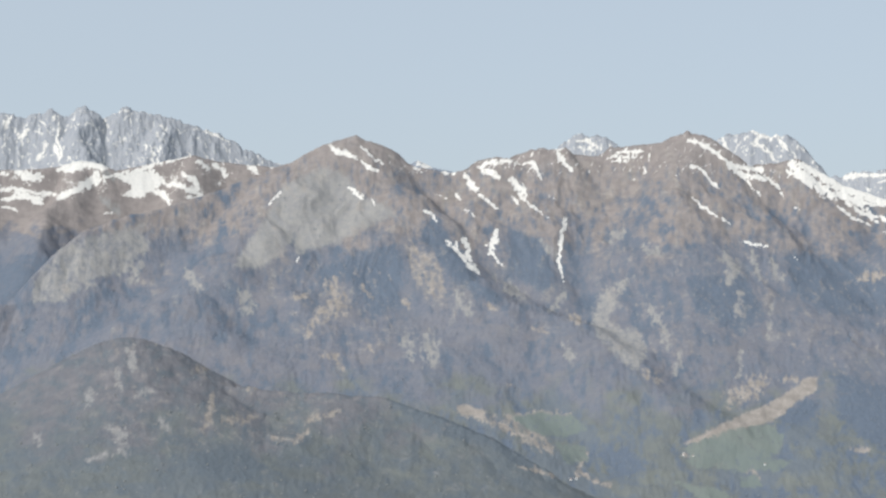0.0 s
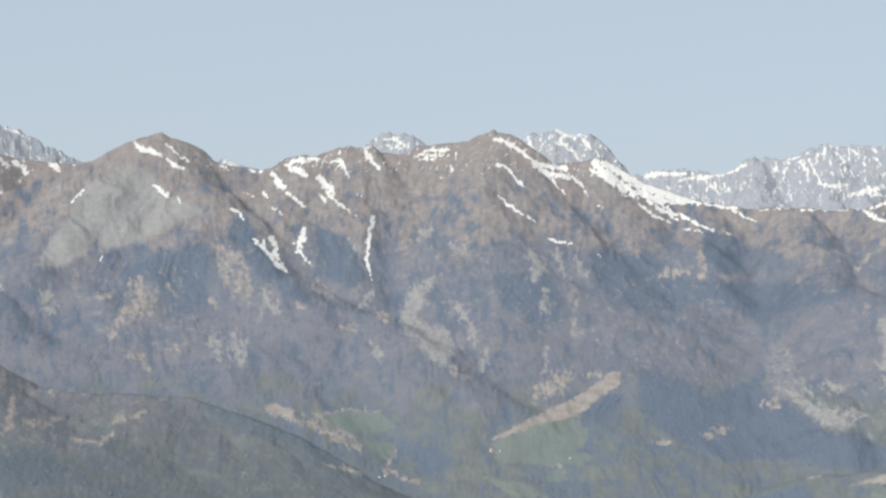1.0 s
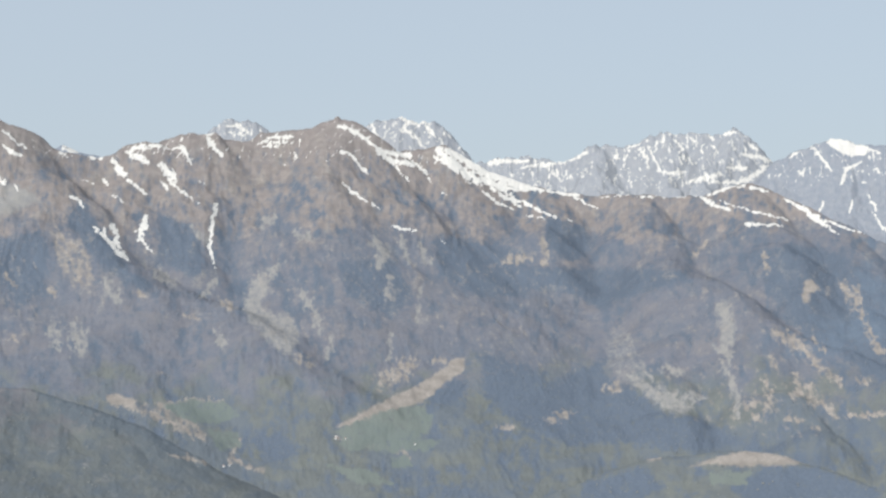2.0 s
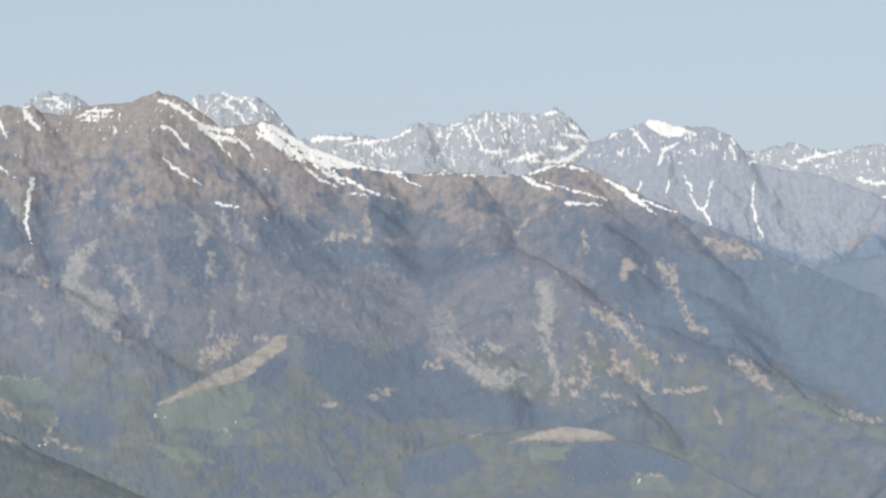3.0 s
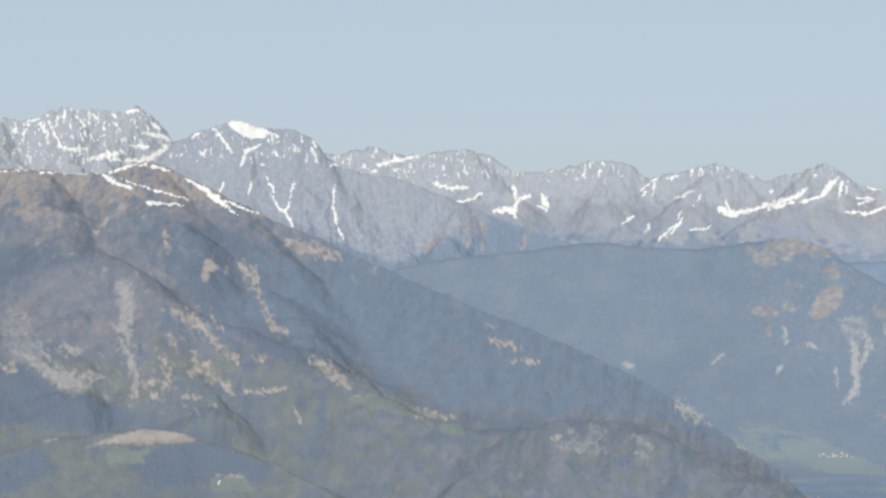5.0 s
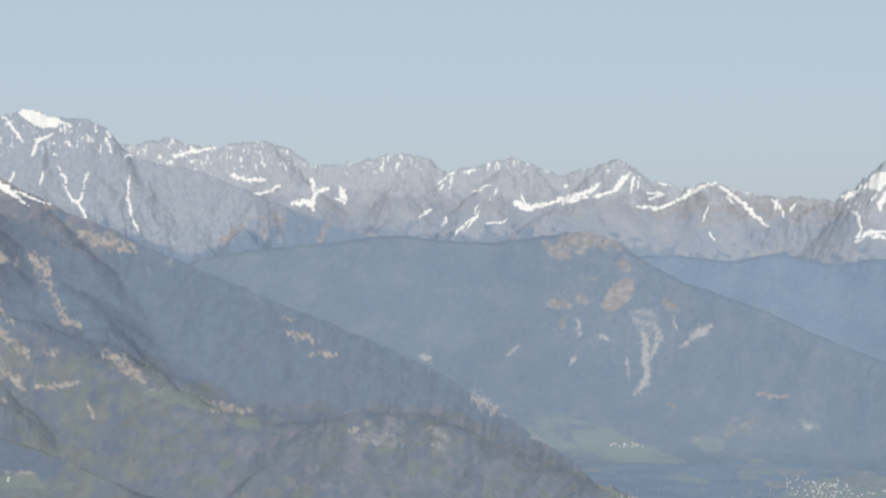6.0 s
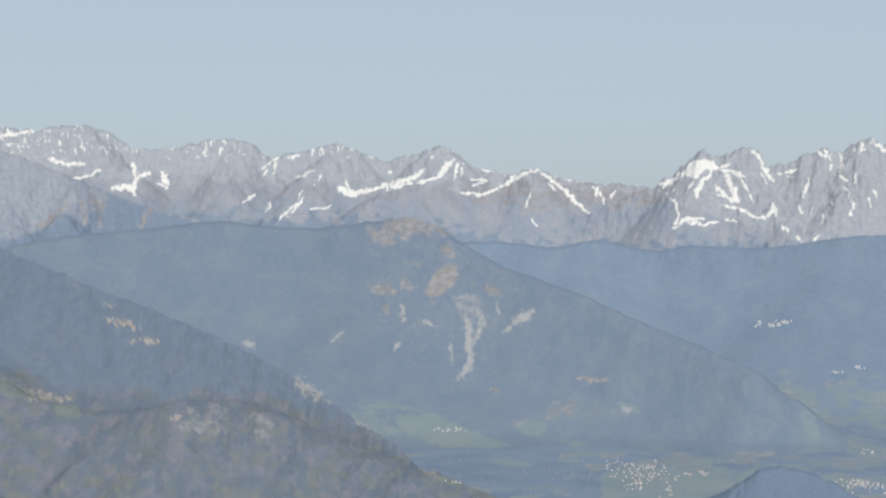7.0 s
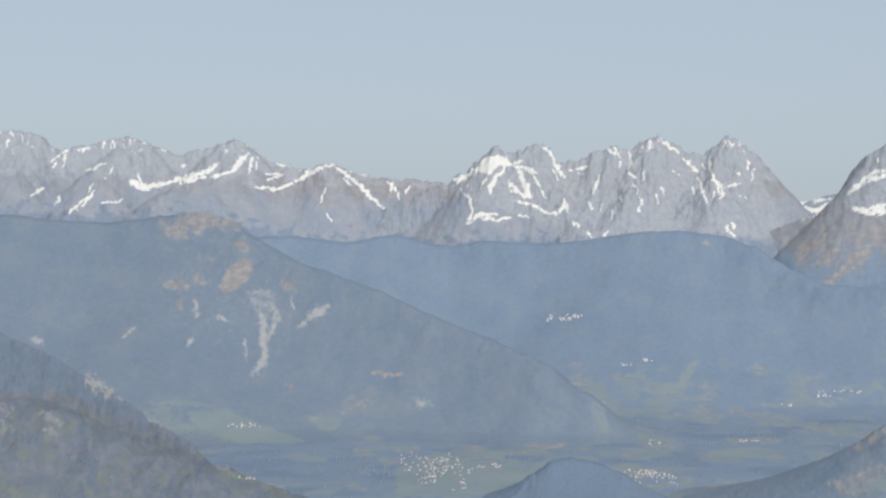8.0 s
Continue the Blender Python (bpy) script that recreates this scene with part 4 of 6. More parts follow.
strip(0.07, (41.48, 2.35), (41.18, 1.96))
strip(0.07, (40.79, 1.77), (40.6, 1.47))
strip(0.07, (43.92, 2.55), (43.73, 2.36))
strip(0.07, (46.36, 2.75), (46.27, 2.26))
strip(0.07, (46.95, 2.55), (47.44, 2.45))
strip(0.07, (47.24, 2.16), (46.66, 1.97))
strip(0.07, (48.02, 2.16), (47.82, 1.96))
strip(0.07, (49.28, 2.16), (49.57, 1.77))
strip(0.07, (51.01, 1.96), (50.95, 1.57))
strip(0.07, (51.58, 1.86), (51.49, 1.57))
strip(0.07, (52.44, 1.56), (52.36, 1.18))
strip(0.07, (53.01, 1.76), (53.2, 1.37))
on("near_massif", "rock")
area((-13.97, -0.02), (-13.71, 0.93), (-12.98, 1.7), (-11.67, 2.2), (-10.36, 2.51), (-10.16, 1.74), (-11.1, 0.96), (-12.22, 0.57), (-12.96, -0.11))
on("near_massif", "speck")
area((18.02, -1.22), (19.56, -1.71), (21.31, -0.45), (22.48, -0.15), (24.44, -1.62), (25.51, -4.55), (24.04, -5.13), (21.31, -4.54), (20.15, -4.33), (18.21, -3.16))
area((11.79, 0.33), (14.4, 0.52), (16.87, -0.44), (16.3, -2.75), (13.46, -2.54), (11.98, -1.57))
area((5.02, 2.23), (10.7, 3.02), (12.63, 1.47), (11.66, -0.28), (8.01, -1.81), (5.94, -1.4))
area((18.3, 2.63), (21.04, 2.81), (22.4, 1.82), (20.45, 1.25), (18.49, 1.45))
area((-5.17, 1.15), (-3.05, 1.35), (-1.31, -0.02), (-2.86, -2.35), (-4.79, -1.94))
on("front_hill", "speck")
area((-11.73, -1.5), (-9.7, -1.33), (-6.31, -3.08), (-3.82, -3.5), (-5.36, -4.82), (-9.13, -4.94), (-11.53, -4.32))
on("landslide_hill", "speck")
area((43.09, -0.98), (43.75, 0.57), (45.28, 0.78), (46.25, -0.18), (47.61, -1.15), (48.4, -2.31), (47.24, -3.49), (45.89, -3.88), (44.16, -3.29), (43.39, -2.33))



# ---- materials ----
def rgb(r, g, b):
    return (r, g, b, 1.0)


class Tree:
    """A node material under construction."""

    def __init__(self, name):
        self.mat = bpy.data.materials.new(name)
        self.mat.use_nodes = True
        self.n, self.l = self.mat.node_tree.nodes, self.mat.node_tree.links
        self.bsdf = self.n["Principled BSDF"]
        self.coord = self.n.new("ShaderNodeTexCoord").outputs["Object"]

    def noise(self, scale, detail=4.0, stretch=(1, 1, 1), rough=0.55):
        m = self.n.new("ShaderNodeMapping")
        m.inputs["Scale"].default_value = stretch
        self.l.new(self.coord, m.inputs["Vector"])
        t = self.n.new("ShaderNodeTexNoise")
        t.inputs["Scale"].default_value, t.inputs["Detail"].default_value, t.inputs["Roughness"].default_value = scale, detail, rough
        self.l.new(m.outputs["Vector"], t.inputs["Vector"])
        return t.outputs["Fac"]

    def ramp(self, fac, lo, hi):
        r = self.n.new("ShaderNodeMapRange")
        r.interpolation_type = "SMOOTHSTEP"
        r.inputs["From Min"].default_value, r.inputs["From Max"].default_value = lo, hi
        self.l.new(fac, r.inputs["Value"])
        return r.outputs["Result"]

    def math(self, op, a, b=0.0):
        m = self.n.new("ShaderNodeMath")
        m.operation = op
        for i, v in enumerate((a, b)):
            if isinstance(v, (int, float)):
                m.inputs[i].default_value = v
            else:
                self.l.new(v, m.inputs[i])
        return m.outputs["Value"]

    def mix(self, fac, a, b):
        m = self.n.new("ShaderNodeMix")
        m.data_type = "RGBA"
        for sock, v in ((m.inputs[0], fac), (m.inputs[6], a), (m.inputs[7], b)):
            if isinstance(v, (tuple, float, int)):
                sock.default_value = v
            else:
                self.l.new(v, sock)
        return m.outputs[2]

    def layer(self, name):
        a = self.n.new("ShaderNodeAttribute")
        a.attribute_name = name
        return a.outputs["Fac"]

    def bump(self, height, strength, distance):
        b = self.n.new("ShaderNodeBump")
        b.inputs["Strength"].default_value, b.inputs["Distance"].default_value = strength, distance
        self.l.new(height, b.inputs["Height"])
        self.l.new(b.outputs["Normal"], self.bsdf.inputs["Normal"])

    def finish(self, colour, rough=0.95):
        self.l.new(colour, self.bsdf.inputs["Base Color"])
        self.bsdf.inputs["Roughness"].default_value = rough
        self.bsdf.inputs["Specular IOR Level"].default_value = 0.1
        return self.mat


def land(name, woods, woods_dark, rock, rock_dark, dry, green, conifer, budding=(0.158, 0.176, 0.184, 1.0), heath=(0.228, 0.207, 0.196, 1.0), grain=1.0, craggy=False):
    """Mountain ground: bare woods, with rock, dry grass, green fields, conifers and snow where the cover layers say so."""
    t = Tree(name)
    fine, mid, big = t.noise(0.3, 3.0), t.noise(0.07, 5.0), t.noise(0.012, 5.0)
    streak = t.noise(0.1, 5.0, (1, 1, 0.25))
    warm = t.noise(0.025, 4.0, (1, 1, 0.6))
    col = t.mix(t.ramp(mid, 0.36, 0.64), woods_dark, woods)
    col = t.mix(t.math("MULTIPLY", t.ramp(warm, 0.45, 0.65), 0.45), col, rgb(woods[0] * 1.16, woods[1] * 1.06, woods[2] * 0.95))
    col = t.mix(t.math("MULTIPLY", t.ramp(fine, 0.35, 0.7), 0.3 * grain), col, rgb(*[c * 1.25 for c in woods[:3]]))
    col = t.mix(t.math("MULTIPLY", t.ramp(big, 0.45, 0.62), 0.45 * grain), col, conifer)
    drip = t.noise(0.22, 4.0, (1, 1, 0.2))
    col = t.mix(t.math("MULTIPLY", t.ramp(drip, 0.5, 0.68), 0.35 * grain), col, rgb(*[c * 1.2 for c in woods[:3]]))
    col = t.mix(t.math("MULTIPLY", t.ramp(drip, 0.46, 0.3), 0.4 * grain), col, conifer)
    thaw = t.math("SUBTRACT", t.math("ADD", t.math("MULTIPLY", drip, 1.9), t.math("MULTIPLY", fine, 0.7)), 1.3)
    spots = t.math("SUBTRACT", t.math("ADD", t.math("MULTIPLY", t.math("ADD", drip, mid), 1.7), t.math("MULTIPLY", fine, 0.6)), 2.0)
    rocks = t.mix(t.ramp(streak, 0.3, 0.68), rock_dark, rock)
    edge = t.math("SUBTRACT", t.math("ADD", t.math("MULTIPLY", mid, 1.5), t.math("MULTIPLY", fine, 1.3)), 1.4)
    ragged = t.math("SUBTRACT", t.math("ADD", t.math("MULTIPLY", streak, 2.2), t.math("MULTIPLY", fine, 1.0)), 1.6)

    def put(col, cover, top, noise, amount, soft=0.12):
        share = t.layer(cover)
        m = t.math("ADD", share, t.math("MULTIPLY", t.math("MULTIPLY", noise, amount), t.ramp(share, 0.02, 0.3)))
        return t.mix(t.ramp(m, 0.5 - soft, 0.5 + soft), col, top)

    col = put(col, "heath", t.mix(t.ramp(mid, 0.36, 0.64), rgb(*[c * 0.86 for c in heath[:3]]), heath), edge, 0.7, 0.35)
    young = t.mix(t.ramp(mid, 0.36, 0.64), rgb(*[c * 0.9 for c in budding[:3]]), budding)
    young = t.mix(t.math("MULTIPLY", t.ramp(warm, 0.5, 0.64), 0.6), young, rgb(budding[0] * 1.14, budding[1] * 1.11, budding[2] * 1.02))
    young = t.mix(t.math("MULTIPLY", t.ramp(big, 0.5, 0.42), 0.5), young, conifer)
    col = put(col, "budding", young, edge, 0.6, 0.4)
    col = put(col, "conifer", t.mix(t.ramp(fine, 0.35, 0.65), rgb(*[c * 0.9 for c in conifer[:3]]), conifer), t.math("ADD", t.math("MULTIPLY", ragged, 0.7), t.math("MULTIPLY", edge, 0.4)), 0.6, 0.36)
    # Conifer colour made lighter and bluer: distance haze painted on the eastern slope.
    col = put(col, "spruce", t.mix(t.ramp(mid, 0.36, 0.64), rgb(conifer[0] * 1.02, conifer[1] * 1.06, conifer[2] * 1.08), rgb(conifer[0] * 1.14, conifer[1] * 1.16, conifer[2] * 1.15)), ragged, 0.4, 0.4)
    rocks = t.mix(t.math("MULTIPLY", t.ramp(fine, 0.52, 0.68), 0.1 if craggy else 0.6), rocks, rgb(*[c * 1.12 for c in rock[:3]]))
    col = put(col, "rock", rocks, t.math("ADD", ragged, spots), 0.3, 0.4)
    col = put(col, "dry", t.mix(t.ramp(mid, 0.35, 0.65), rgb(*[c * 0.82 for c in dry[:3]]), t.mix(t.ramp(fine, 0.48, 0.66), dry, rgb(*[c * 1.2 for c in dry[:3]]))), spots, 0.4, 0.38)
    col = put(col, "green", t.mix(t.ramp(big, 0.35, 0.65), green, rgb(green[0] * 1.12, green[1] * 1.08, green[2] * 1.05)), edge, 0.8, 0.25)
    col = put(col, "snow", t.mix(t.ramp(fine, 0.3, 0.7), rgb(0.58, 0.568, 0.54), rgb(0.675, 0.652, 0.605)), thaw, 0.55, 0.09)
    if craggy:
        t.bump(t.math("ADD", t.math("MULTIPLY", fine, 0.3), t.math("MULTIPLY", streak, 2.6)), 0.28, 5.0)
    else:
        t.bump(t.math("ADD", fine, t.math("MULTIPLY", t.math("ADD", mid, drip), 0.9)), 0.28 * grain, 4.0)
    return t.finish(col)


# Distance haze is put into these colours: lifted and blued, farther land more.
LAND = {
    "near": land("leafless_beech_slope", rgb(0.166, 0.17, 0.191), rgb(0.141, 0.15, 0.179), rgb(0.272, 0.265, 0.252), rgb(0.228, 0.227, 0.231), rgb(0.29, 0.263, 0.238), rgb(0.15, 0.176, 0.166), rgb(0.118, 0.144, 0.184), rgb(0.15, 0.163, 0.161), heath=rgb(0.253, 0.226, 0.214), grain=0.72),
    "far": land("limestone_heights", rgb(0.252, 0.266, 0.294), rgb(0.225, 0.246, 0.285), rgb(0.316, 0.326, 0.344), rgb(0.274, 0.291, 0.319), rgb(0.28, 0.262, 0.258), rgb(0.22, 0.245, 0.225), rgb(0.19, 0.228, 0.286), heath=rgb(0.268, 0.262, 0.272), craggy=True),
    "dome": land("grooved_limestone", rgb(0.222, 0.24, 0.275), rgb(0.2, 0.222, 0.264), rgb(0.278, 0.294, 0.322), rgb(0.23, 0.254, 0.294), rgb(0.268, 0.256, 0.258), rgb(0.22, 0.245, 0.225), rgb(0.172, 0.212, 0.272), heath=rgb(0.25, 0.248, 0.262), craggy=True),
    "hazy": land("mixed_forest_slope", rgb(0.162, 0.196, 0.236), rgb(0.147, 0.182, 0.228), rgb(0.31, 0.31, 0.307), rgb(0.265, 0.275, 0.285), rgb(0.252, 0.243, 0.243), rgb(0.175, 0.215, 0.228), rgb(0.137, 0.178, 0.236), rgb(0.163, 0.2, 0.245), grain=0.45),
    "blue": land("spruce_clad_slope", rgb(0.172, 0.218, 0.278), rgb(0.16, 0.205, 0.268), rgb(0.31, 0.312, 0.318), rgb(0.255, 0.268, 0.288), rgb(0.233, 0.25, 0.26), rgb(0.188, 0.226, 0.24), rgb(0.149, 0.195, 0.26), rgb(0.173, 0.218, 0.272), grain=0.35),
    # The hazed blue forest again, lightened to offset this flank's own shading.
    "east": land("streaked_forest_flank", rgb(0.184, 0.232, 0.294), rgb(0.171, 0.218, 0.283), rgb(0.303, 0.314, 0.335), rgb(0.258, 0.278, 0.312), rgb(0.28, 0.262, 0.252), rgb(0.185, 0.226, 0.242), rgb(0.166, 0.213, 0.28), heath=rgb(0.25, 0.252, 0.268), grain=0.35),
    "front": land("budding_hill_woods", rgb(0.14, 0.149, 0.168), rgb(0.119, 0.131, 0.154), rgb(0.265, 0.258, 0.252), rgb(0.21, 0.21, 0.213), rgb(0.285, 0.257, 0.23), rgb(0.172, 0.19, 0.165), rgb(0.116, 0.136, 0.156), rgb(0.139, 0.152, 0.154), heath=rgb(0.168, 0.165, 0.176)),
}


# ---- mountains ----
def height_field(name, X, Y, B, FAR, steep, drop, reach, rib, wave, crag, seed, blunt, calm, crown):
    """Ground height: the highest of the flanks that fall from every crest line, cut by gullies. Also the fall below the crest."""
    def flank(lines, blunt, X, Y):
        Z, D = np.full(X.shape, -500.0, np.float32), np.full(X.shape, 1000.0, np.float32)
        for line in lines:
            for (x0, y0, z0), (x1, y1, z1) in zip(line, line[1:]):
                ex, ey = x1 - x0, y1 - y0
                t = np.clip(((X - x0) * ex + (Y - y0) * ey) / (ex * ex + ey * ey), 0, 1)
                d = np.hypot(X - x0 - t * ex, Y - y0 - t * ey)
                soft = np.sqrt(d * d + blunt * blunt) - blunt
                h = z0 + t * (z1 - z0) - steep * soft - drop * (1 - np.exp(-soft / reach))
                better = h > Z
                Z, D = np.where(better, h, Z), np.where(better, d, D)
        return Z, D

    side = np.radians(B) * FAR.mean()
    crests = [l for l in CRESTS[name] if l[0] in TOPS[name] and l[-1] in TOPS[name]]
    spurs = [l for l in CRESTS[name] if l not in crests]
    Z, D = flank(crests, crown, X, Y)
    if spurs:
        away = smooth(15, 160, D)
        wx, wy = 32 * fbm(X / 150, Y / 150, 3, seed + 30), 32 * fbm(X / 150, Y / 150, 3, seed + 40)
        S, DS = flank(spurs, blunt, X + away * wx, Y + away * wy)
        S = S - 7.0 * away
        k = 9.0 + 0.25 * (blunt - 30)
        Z, D = np.maximum(Z, S) + k * np.log1p(np.exp(-np.abs(Z - S) / k)) * away, np.minimum(D, np.maximum(DS, 25) + 0 * D)
    for k in range(2):
        wide = np.cumsum(np.pad(Z, ((0, 0), (7, 6)), "edge"), axis=1, dtype=np.float64)
        Z = Z + ((wide[:, 13:] - wide[:, :-13]) / 13 - Z) * smooth(25, 110, D)
    wide = np.cumsum(np.pad(D, ((0, 0), (12, 12)), "edge"), axis=1, dtype=np.float64)
    even = np.hstack([wide[:, 24:25], wide[:, 25:] - wide[:, :-25]]) / 25
    wide = np.cumsum(np.pad(even, ((6, 6), (0, 0)), "edge"), axis=0)
    even = np.vstack([wide[12:13], wide[13:] - wide[:-13]]) / 13
    D = D + (even - D) * smooth(15, 60, D)
    warp = 0.6 * wave * fbm(side / (2 * wave), FAR / (2 * wave), 3, seed + 50)
    gully = ridged((side + warp) / wave, (FAR + 0.5 * side + 2 * warp) / (2.6 * wave), 4, seed)
    Z = Z + rib * (gully - 0.78) * smooth(0, 1.1 * wave, D) * (0.25 + 0.75 * smooth(calm - 120, calm + 100, Z))
    Z = Z + 0.6 * rib * fbm(X / 260, Y / 260, 2, seed + 70) * smooth(20, 250, D)
    Z = Z + crag * fbm(side / 26, FAR / 45, 4, seed + 9) * (0.8 - 0.55 * smooth(25, 130, D))
    Z = Z + (0.35 * crag * (ridged(side / 21, FAR / 60, 3, seed + 12) - 0.66) + 0.16 * crag * fbm(side / 6, FAR / 30, 2, seed + 15)) * (1 - 0.8 * smooth(15, 90, D))
    return Z, D, gully


def sheet(name, V, quads, material, layers):
    """A mesh of some of the quads over the places V, with its cover layers."""
    used, quads = np.unique(quads, return_inverse=True)
    quads = quads.reshape(-1, 4)
    me = bpy.data.meshes.new(name)
    me.vertices.add(len(used))
    me.vertices.foreach_set("co", V[used].astype(np.float32).ravel())
    me.loops.add(quads.size)
    me.loops.foreach_set("vertex_index", quads.astype(np.int32).ravel())
    me.polygons.add(len(quads))
    me.polygons.foreach_set("loop_start", np.arange(0, quads.size, 4, dtype=np.int32))
    me.polygons.foreach_set("use_smooth", np.ones(len(quads), dtype=bool))
    for key, values in layers.items():
        me.attributes.new(key, "FLOAT", "POINT").data.foreach_set("value", values.ravel()[used].astype(np.float32))
    me.update(calc_edges=True)
    me.materials.append(material)
    return me


def islands(mask):
    """The connected pieces of a mask, as lists of cells, largest first."""
    rows, cols = mask.shape
    left, out = set(np.flatnonzero(mask).tolist()), []
    while left:
        first = left.pop()
        stack, piece = [first], [first]
        while stack:
            i = stack.pop()
            for j in (i - 1, i + 1, i - cols, i + cols):
                if j in left:
                    left.remove(j)
                    stack.append(j)
                    piece.append(j)
        out.append(piece)
    return sorted(out, key=len, reverse=True)


PIECES = (("snow", "snow_field", "patch of old white snow"), ("green", "green_field", "green spring field"),
          ("dry", "dry_meadow", "tan dry-grass clearing"), ("rock", "rock_face", "bare grey rock face"))


def land_thing(kind, V, rows, cols, material, covers, label, category, tag="", least=24, most=60):
    """A mountain or the ground: the woods as its own mesh, with every larger patch of snow, field, meadow and rock as a part."""
    i = np.arange(rows * cols).reshape(rows, cols)
    quads = np.stack([i[:-1, :-1], i[:-1, 1:], i[1:, 1:], i[1:, :-1]], -1)
    V = V.reshape(-1, 3)
    free, parts = np.ones(quads.shape[:2], dtype=bool), []
    for cover, name, words in PIECES:
        c = covers[cover]
        mask = free & ((c[:-1, :-1] + c[1:, :-1] + c[:-1, 1:] + c[1:, 1:]) > 2.0)
        for piece in islands(mask)[:most]:
            if len(piece) < least:
                break
            free.ravel()[piece] = False
            parts.append((name, words, quads.reshape(-1, 4)[piece]))
    ob = tagged(new(kind, sheet(kind, V, quads[free], material, covers)), label, category, kind=tag)
    for name, words, q in parts:
        p = tagged(new(name, sheet(name, V, q, material, covers)), words)
        p.parent = ob
    return ob


GROUND = {}  # name: bearings, distances, heights, covers


def mountain(name, kind, label, lo, hi, near, far, rows, material, steep=0.42, drop=150.0, reach=180.0, rib=22.0, wave=90.0, crag=3.0,
             per_degree=25, seed=1, rule=None, category="mountain", floor=-9.0, canopy=1.5, blunt=30.0, calm=320.0, foot=16.0, closed=0.0, crown=3.0, slim=0.46):
    cols, fine = int((hi - lo) * per_degree), 520
    b, f = np.linspace(lo, hi, cols), np.linspace(near, far, fine)
    B, FAR = np.meshgrid(b, f)
    X, Y = (FAR * np.sin(np.radians(B))).astype(np.float32), (FAR * np.cos(np.radians(B))).astype(np.float32)
    Z, D, G = height_field(name, X, Y, B, FAR, steep, drop, reach, rib, wave, crag, seed, blunt, calm, crown)
    Z = foot * np.log1p(np.exp(np.clip(Z, -300, 900) / foot)) + floor * np.exp(-np.maximum(Z, 0) / 30)  # the foot runs out into the valley floor
    E = np.arctan2(Z - EYE, FAR)
    if crown > 3:  # flattened behind the crest, unseen by the camera, so no dark line edges it
        crest = np.argmax(E, axis=0)
        height = Z[crest, np.arange(cols)]
        Z = np.where(np.arange(fine)[:, None] > crest, np.minimum(height, height - 0.45 * (height - Z)), Z)
        E = np.arctan2(Z - EYE, FAR)
    # rows lie closest where the slope shows most
    rise = np.maximum(np.diff(np.maximum.accumulate(E, axis=0), axis=0), 0)
    pace = np.vstack([np.zeros((1, cols)), np.cumsum(rise + 0.07 * rise.sum(0) / fine + 1e-7, axis=0)])
    padded = np.cumsum(np.pad(pace / pace[-1], ((0, 0), (9, 8)), "edge"), axis=1)
    pace = (padded[:, 17:] - padded[:, :-17]) / 17  # neighbouring columns keep step
    want, R = np.linspace(0, 1, rows), np.empty((rows, cols))
    ZZ, DD, GG = np.empty_like(R), np.empty_like(R), np.empty_like(R)
    for c in range(cols):
        R[:, c] = np.interp(want, pace[:, c], f)
        for out, src in ((ZZ, Z), (DD, D), (GG, G)):
            out[:, c] = np.interp(R[:, c], f, src[:, c])
        top = int(np.argmax(E[:, c]))
        k = int(np.argmin(np.abs(R[:, c] - f[top])))
        R[k, c], ZZ[k, c] = f[top], Z[top, c]
    BB = np.broadcast_to(b, R.shape)
    XX, YY = R * np.sin(np.radians(BB)), R * np.cos(np.radians(BB))
    EE = np.degrees(np.arctan2(ZZ - EYE, R))
    covers = {k: np.zeros(R.shape) for k in ("snow", "rock", "dry", "green", "conifer", "spruce", "budding", "heath")}
    wob_b = 0.09 * fbm(BB * 4, EE * 4, 4, 77) + 0.03 * fbm(BB * 15, EE * 12, 2, 78)
    wob_e = 0.07 * fbm(BB * 4, EE * 4, 4, 88) + 0.03 * fbm(BB * 15, EE * 12, 2, 89)
    if rule:
        rule(covers, BB, EE, ZZ, DD, GG)
    for where, cover, poly, width in PATCHES:
        whole = width == 0 and cover == "dry"  # a mown meadow has no gaps
        if where == name and cover == "speck":  # small bare spots between the trees
            lay_patch(covers["dry"], BB + wob_b, EE + wob_e, poly, width, 0.7, 0.5, 0.12, 1.2, (6.5, 3.6))
        elif where == name and cover == "patchy":  # dry grass between rocks and bushes
            lay_patch(covers["dry"], BB + wob_b, EE + wob_e, poly, width, 0.4, 0.6, 0.55, 1.5, (7, 3))
        elif where == name and cover == "slab":  # bare limestone
            lay_patch(covers["rock"], BB + wob_b, EE + wob_e, poly, width, 0.3, 0.5, 0.98, 0.6)
        elif where == name and cover == "scree":  # stones half hidden by bushes
            lay_patch(covers["rock"], BB + wob_b, EE + wob_e, poly, width * 1.4, 0.4, 0.5, 0.4, 0.8)
        elif where == name:
            lay_patch(covers[cover], BB + wob_b, EE + wob_e, poly, width, SOFT[cover], slim if cover == "snow" else 0.56, FULL[cover] + (0.35 if whole else closed), 0.5 if whole else 1 - 2 * closed, (11, 8) if cover == "snow" else (8, 4.5))
    # the canopy's uneven top
    wooded = np.clip(1 - 1.4 * np.maximum.reduce([covers[k] for k in ("snow", "rock", "dry", "green")]), 0, 1)
    tops = np.abs(perlin(XX / 8, YY / 13, seed + 5)) + 0.6 * np.abs(perlin(XX / 4.1, YY / 7, seed + 6))
    ZZ = ZZ + canopy * (0.5 - 1.3 * tops) * wooded
    ob = land_thing(kind, np.stack([XX, YY, ZZ], -1), rows, cols, LAND[material], covers, label, category)
    GROUND[name] = (b, R, ZZ, covers)
    return ob


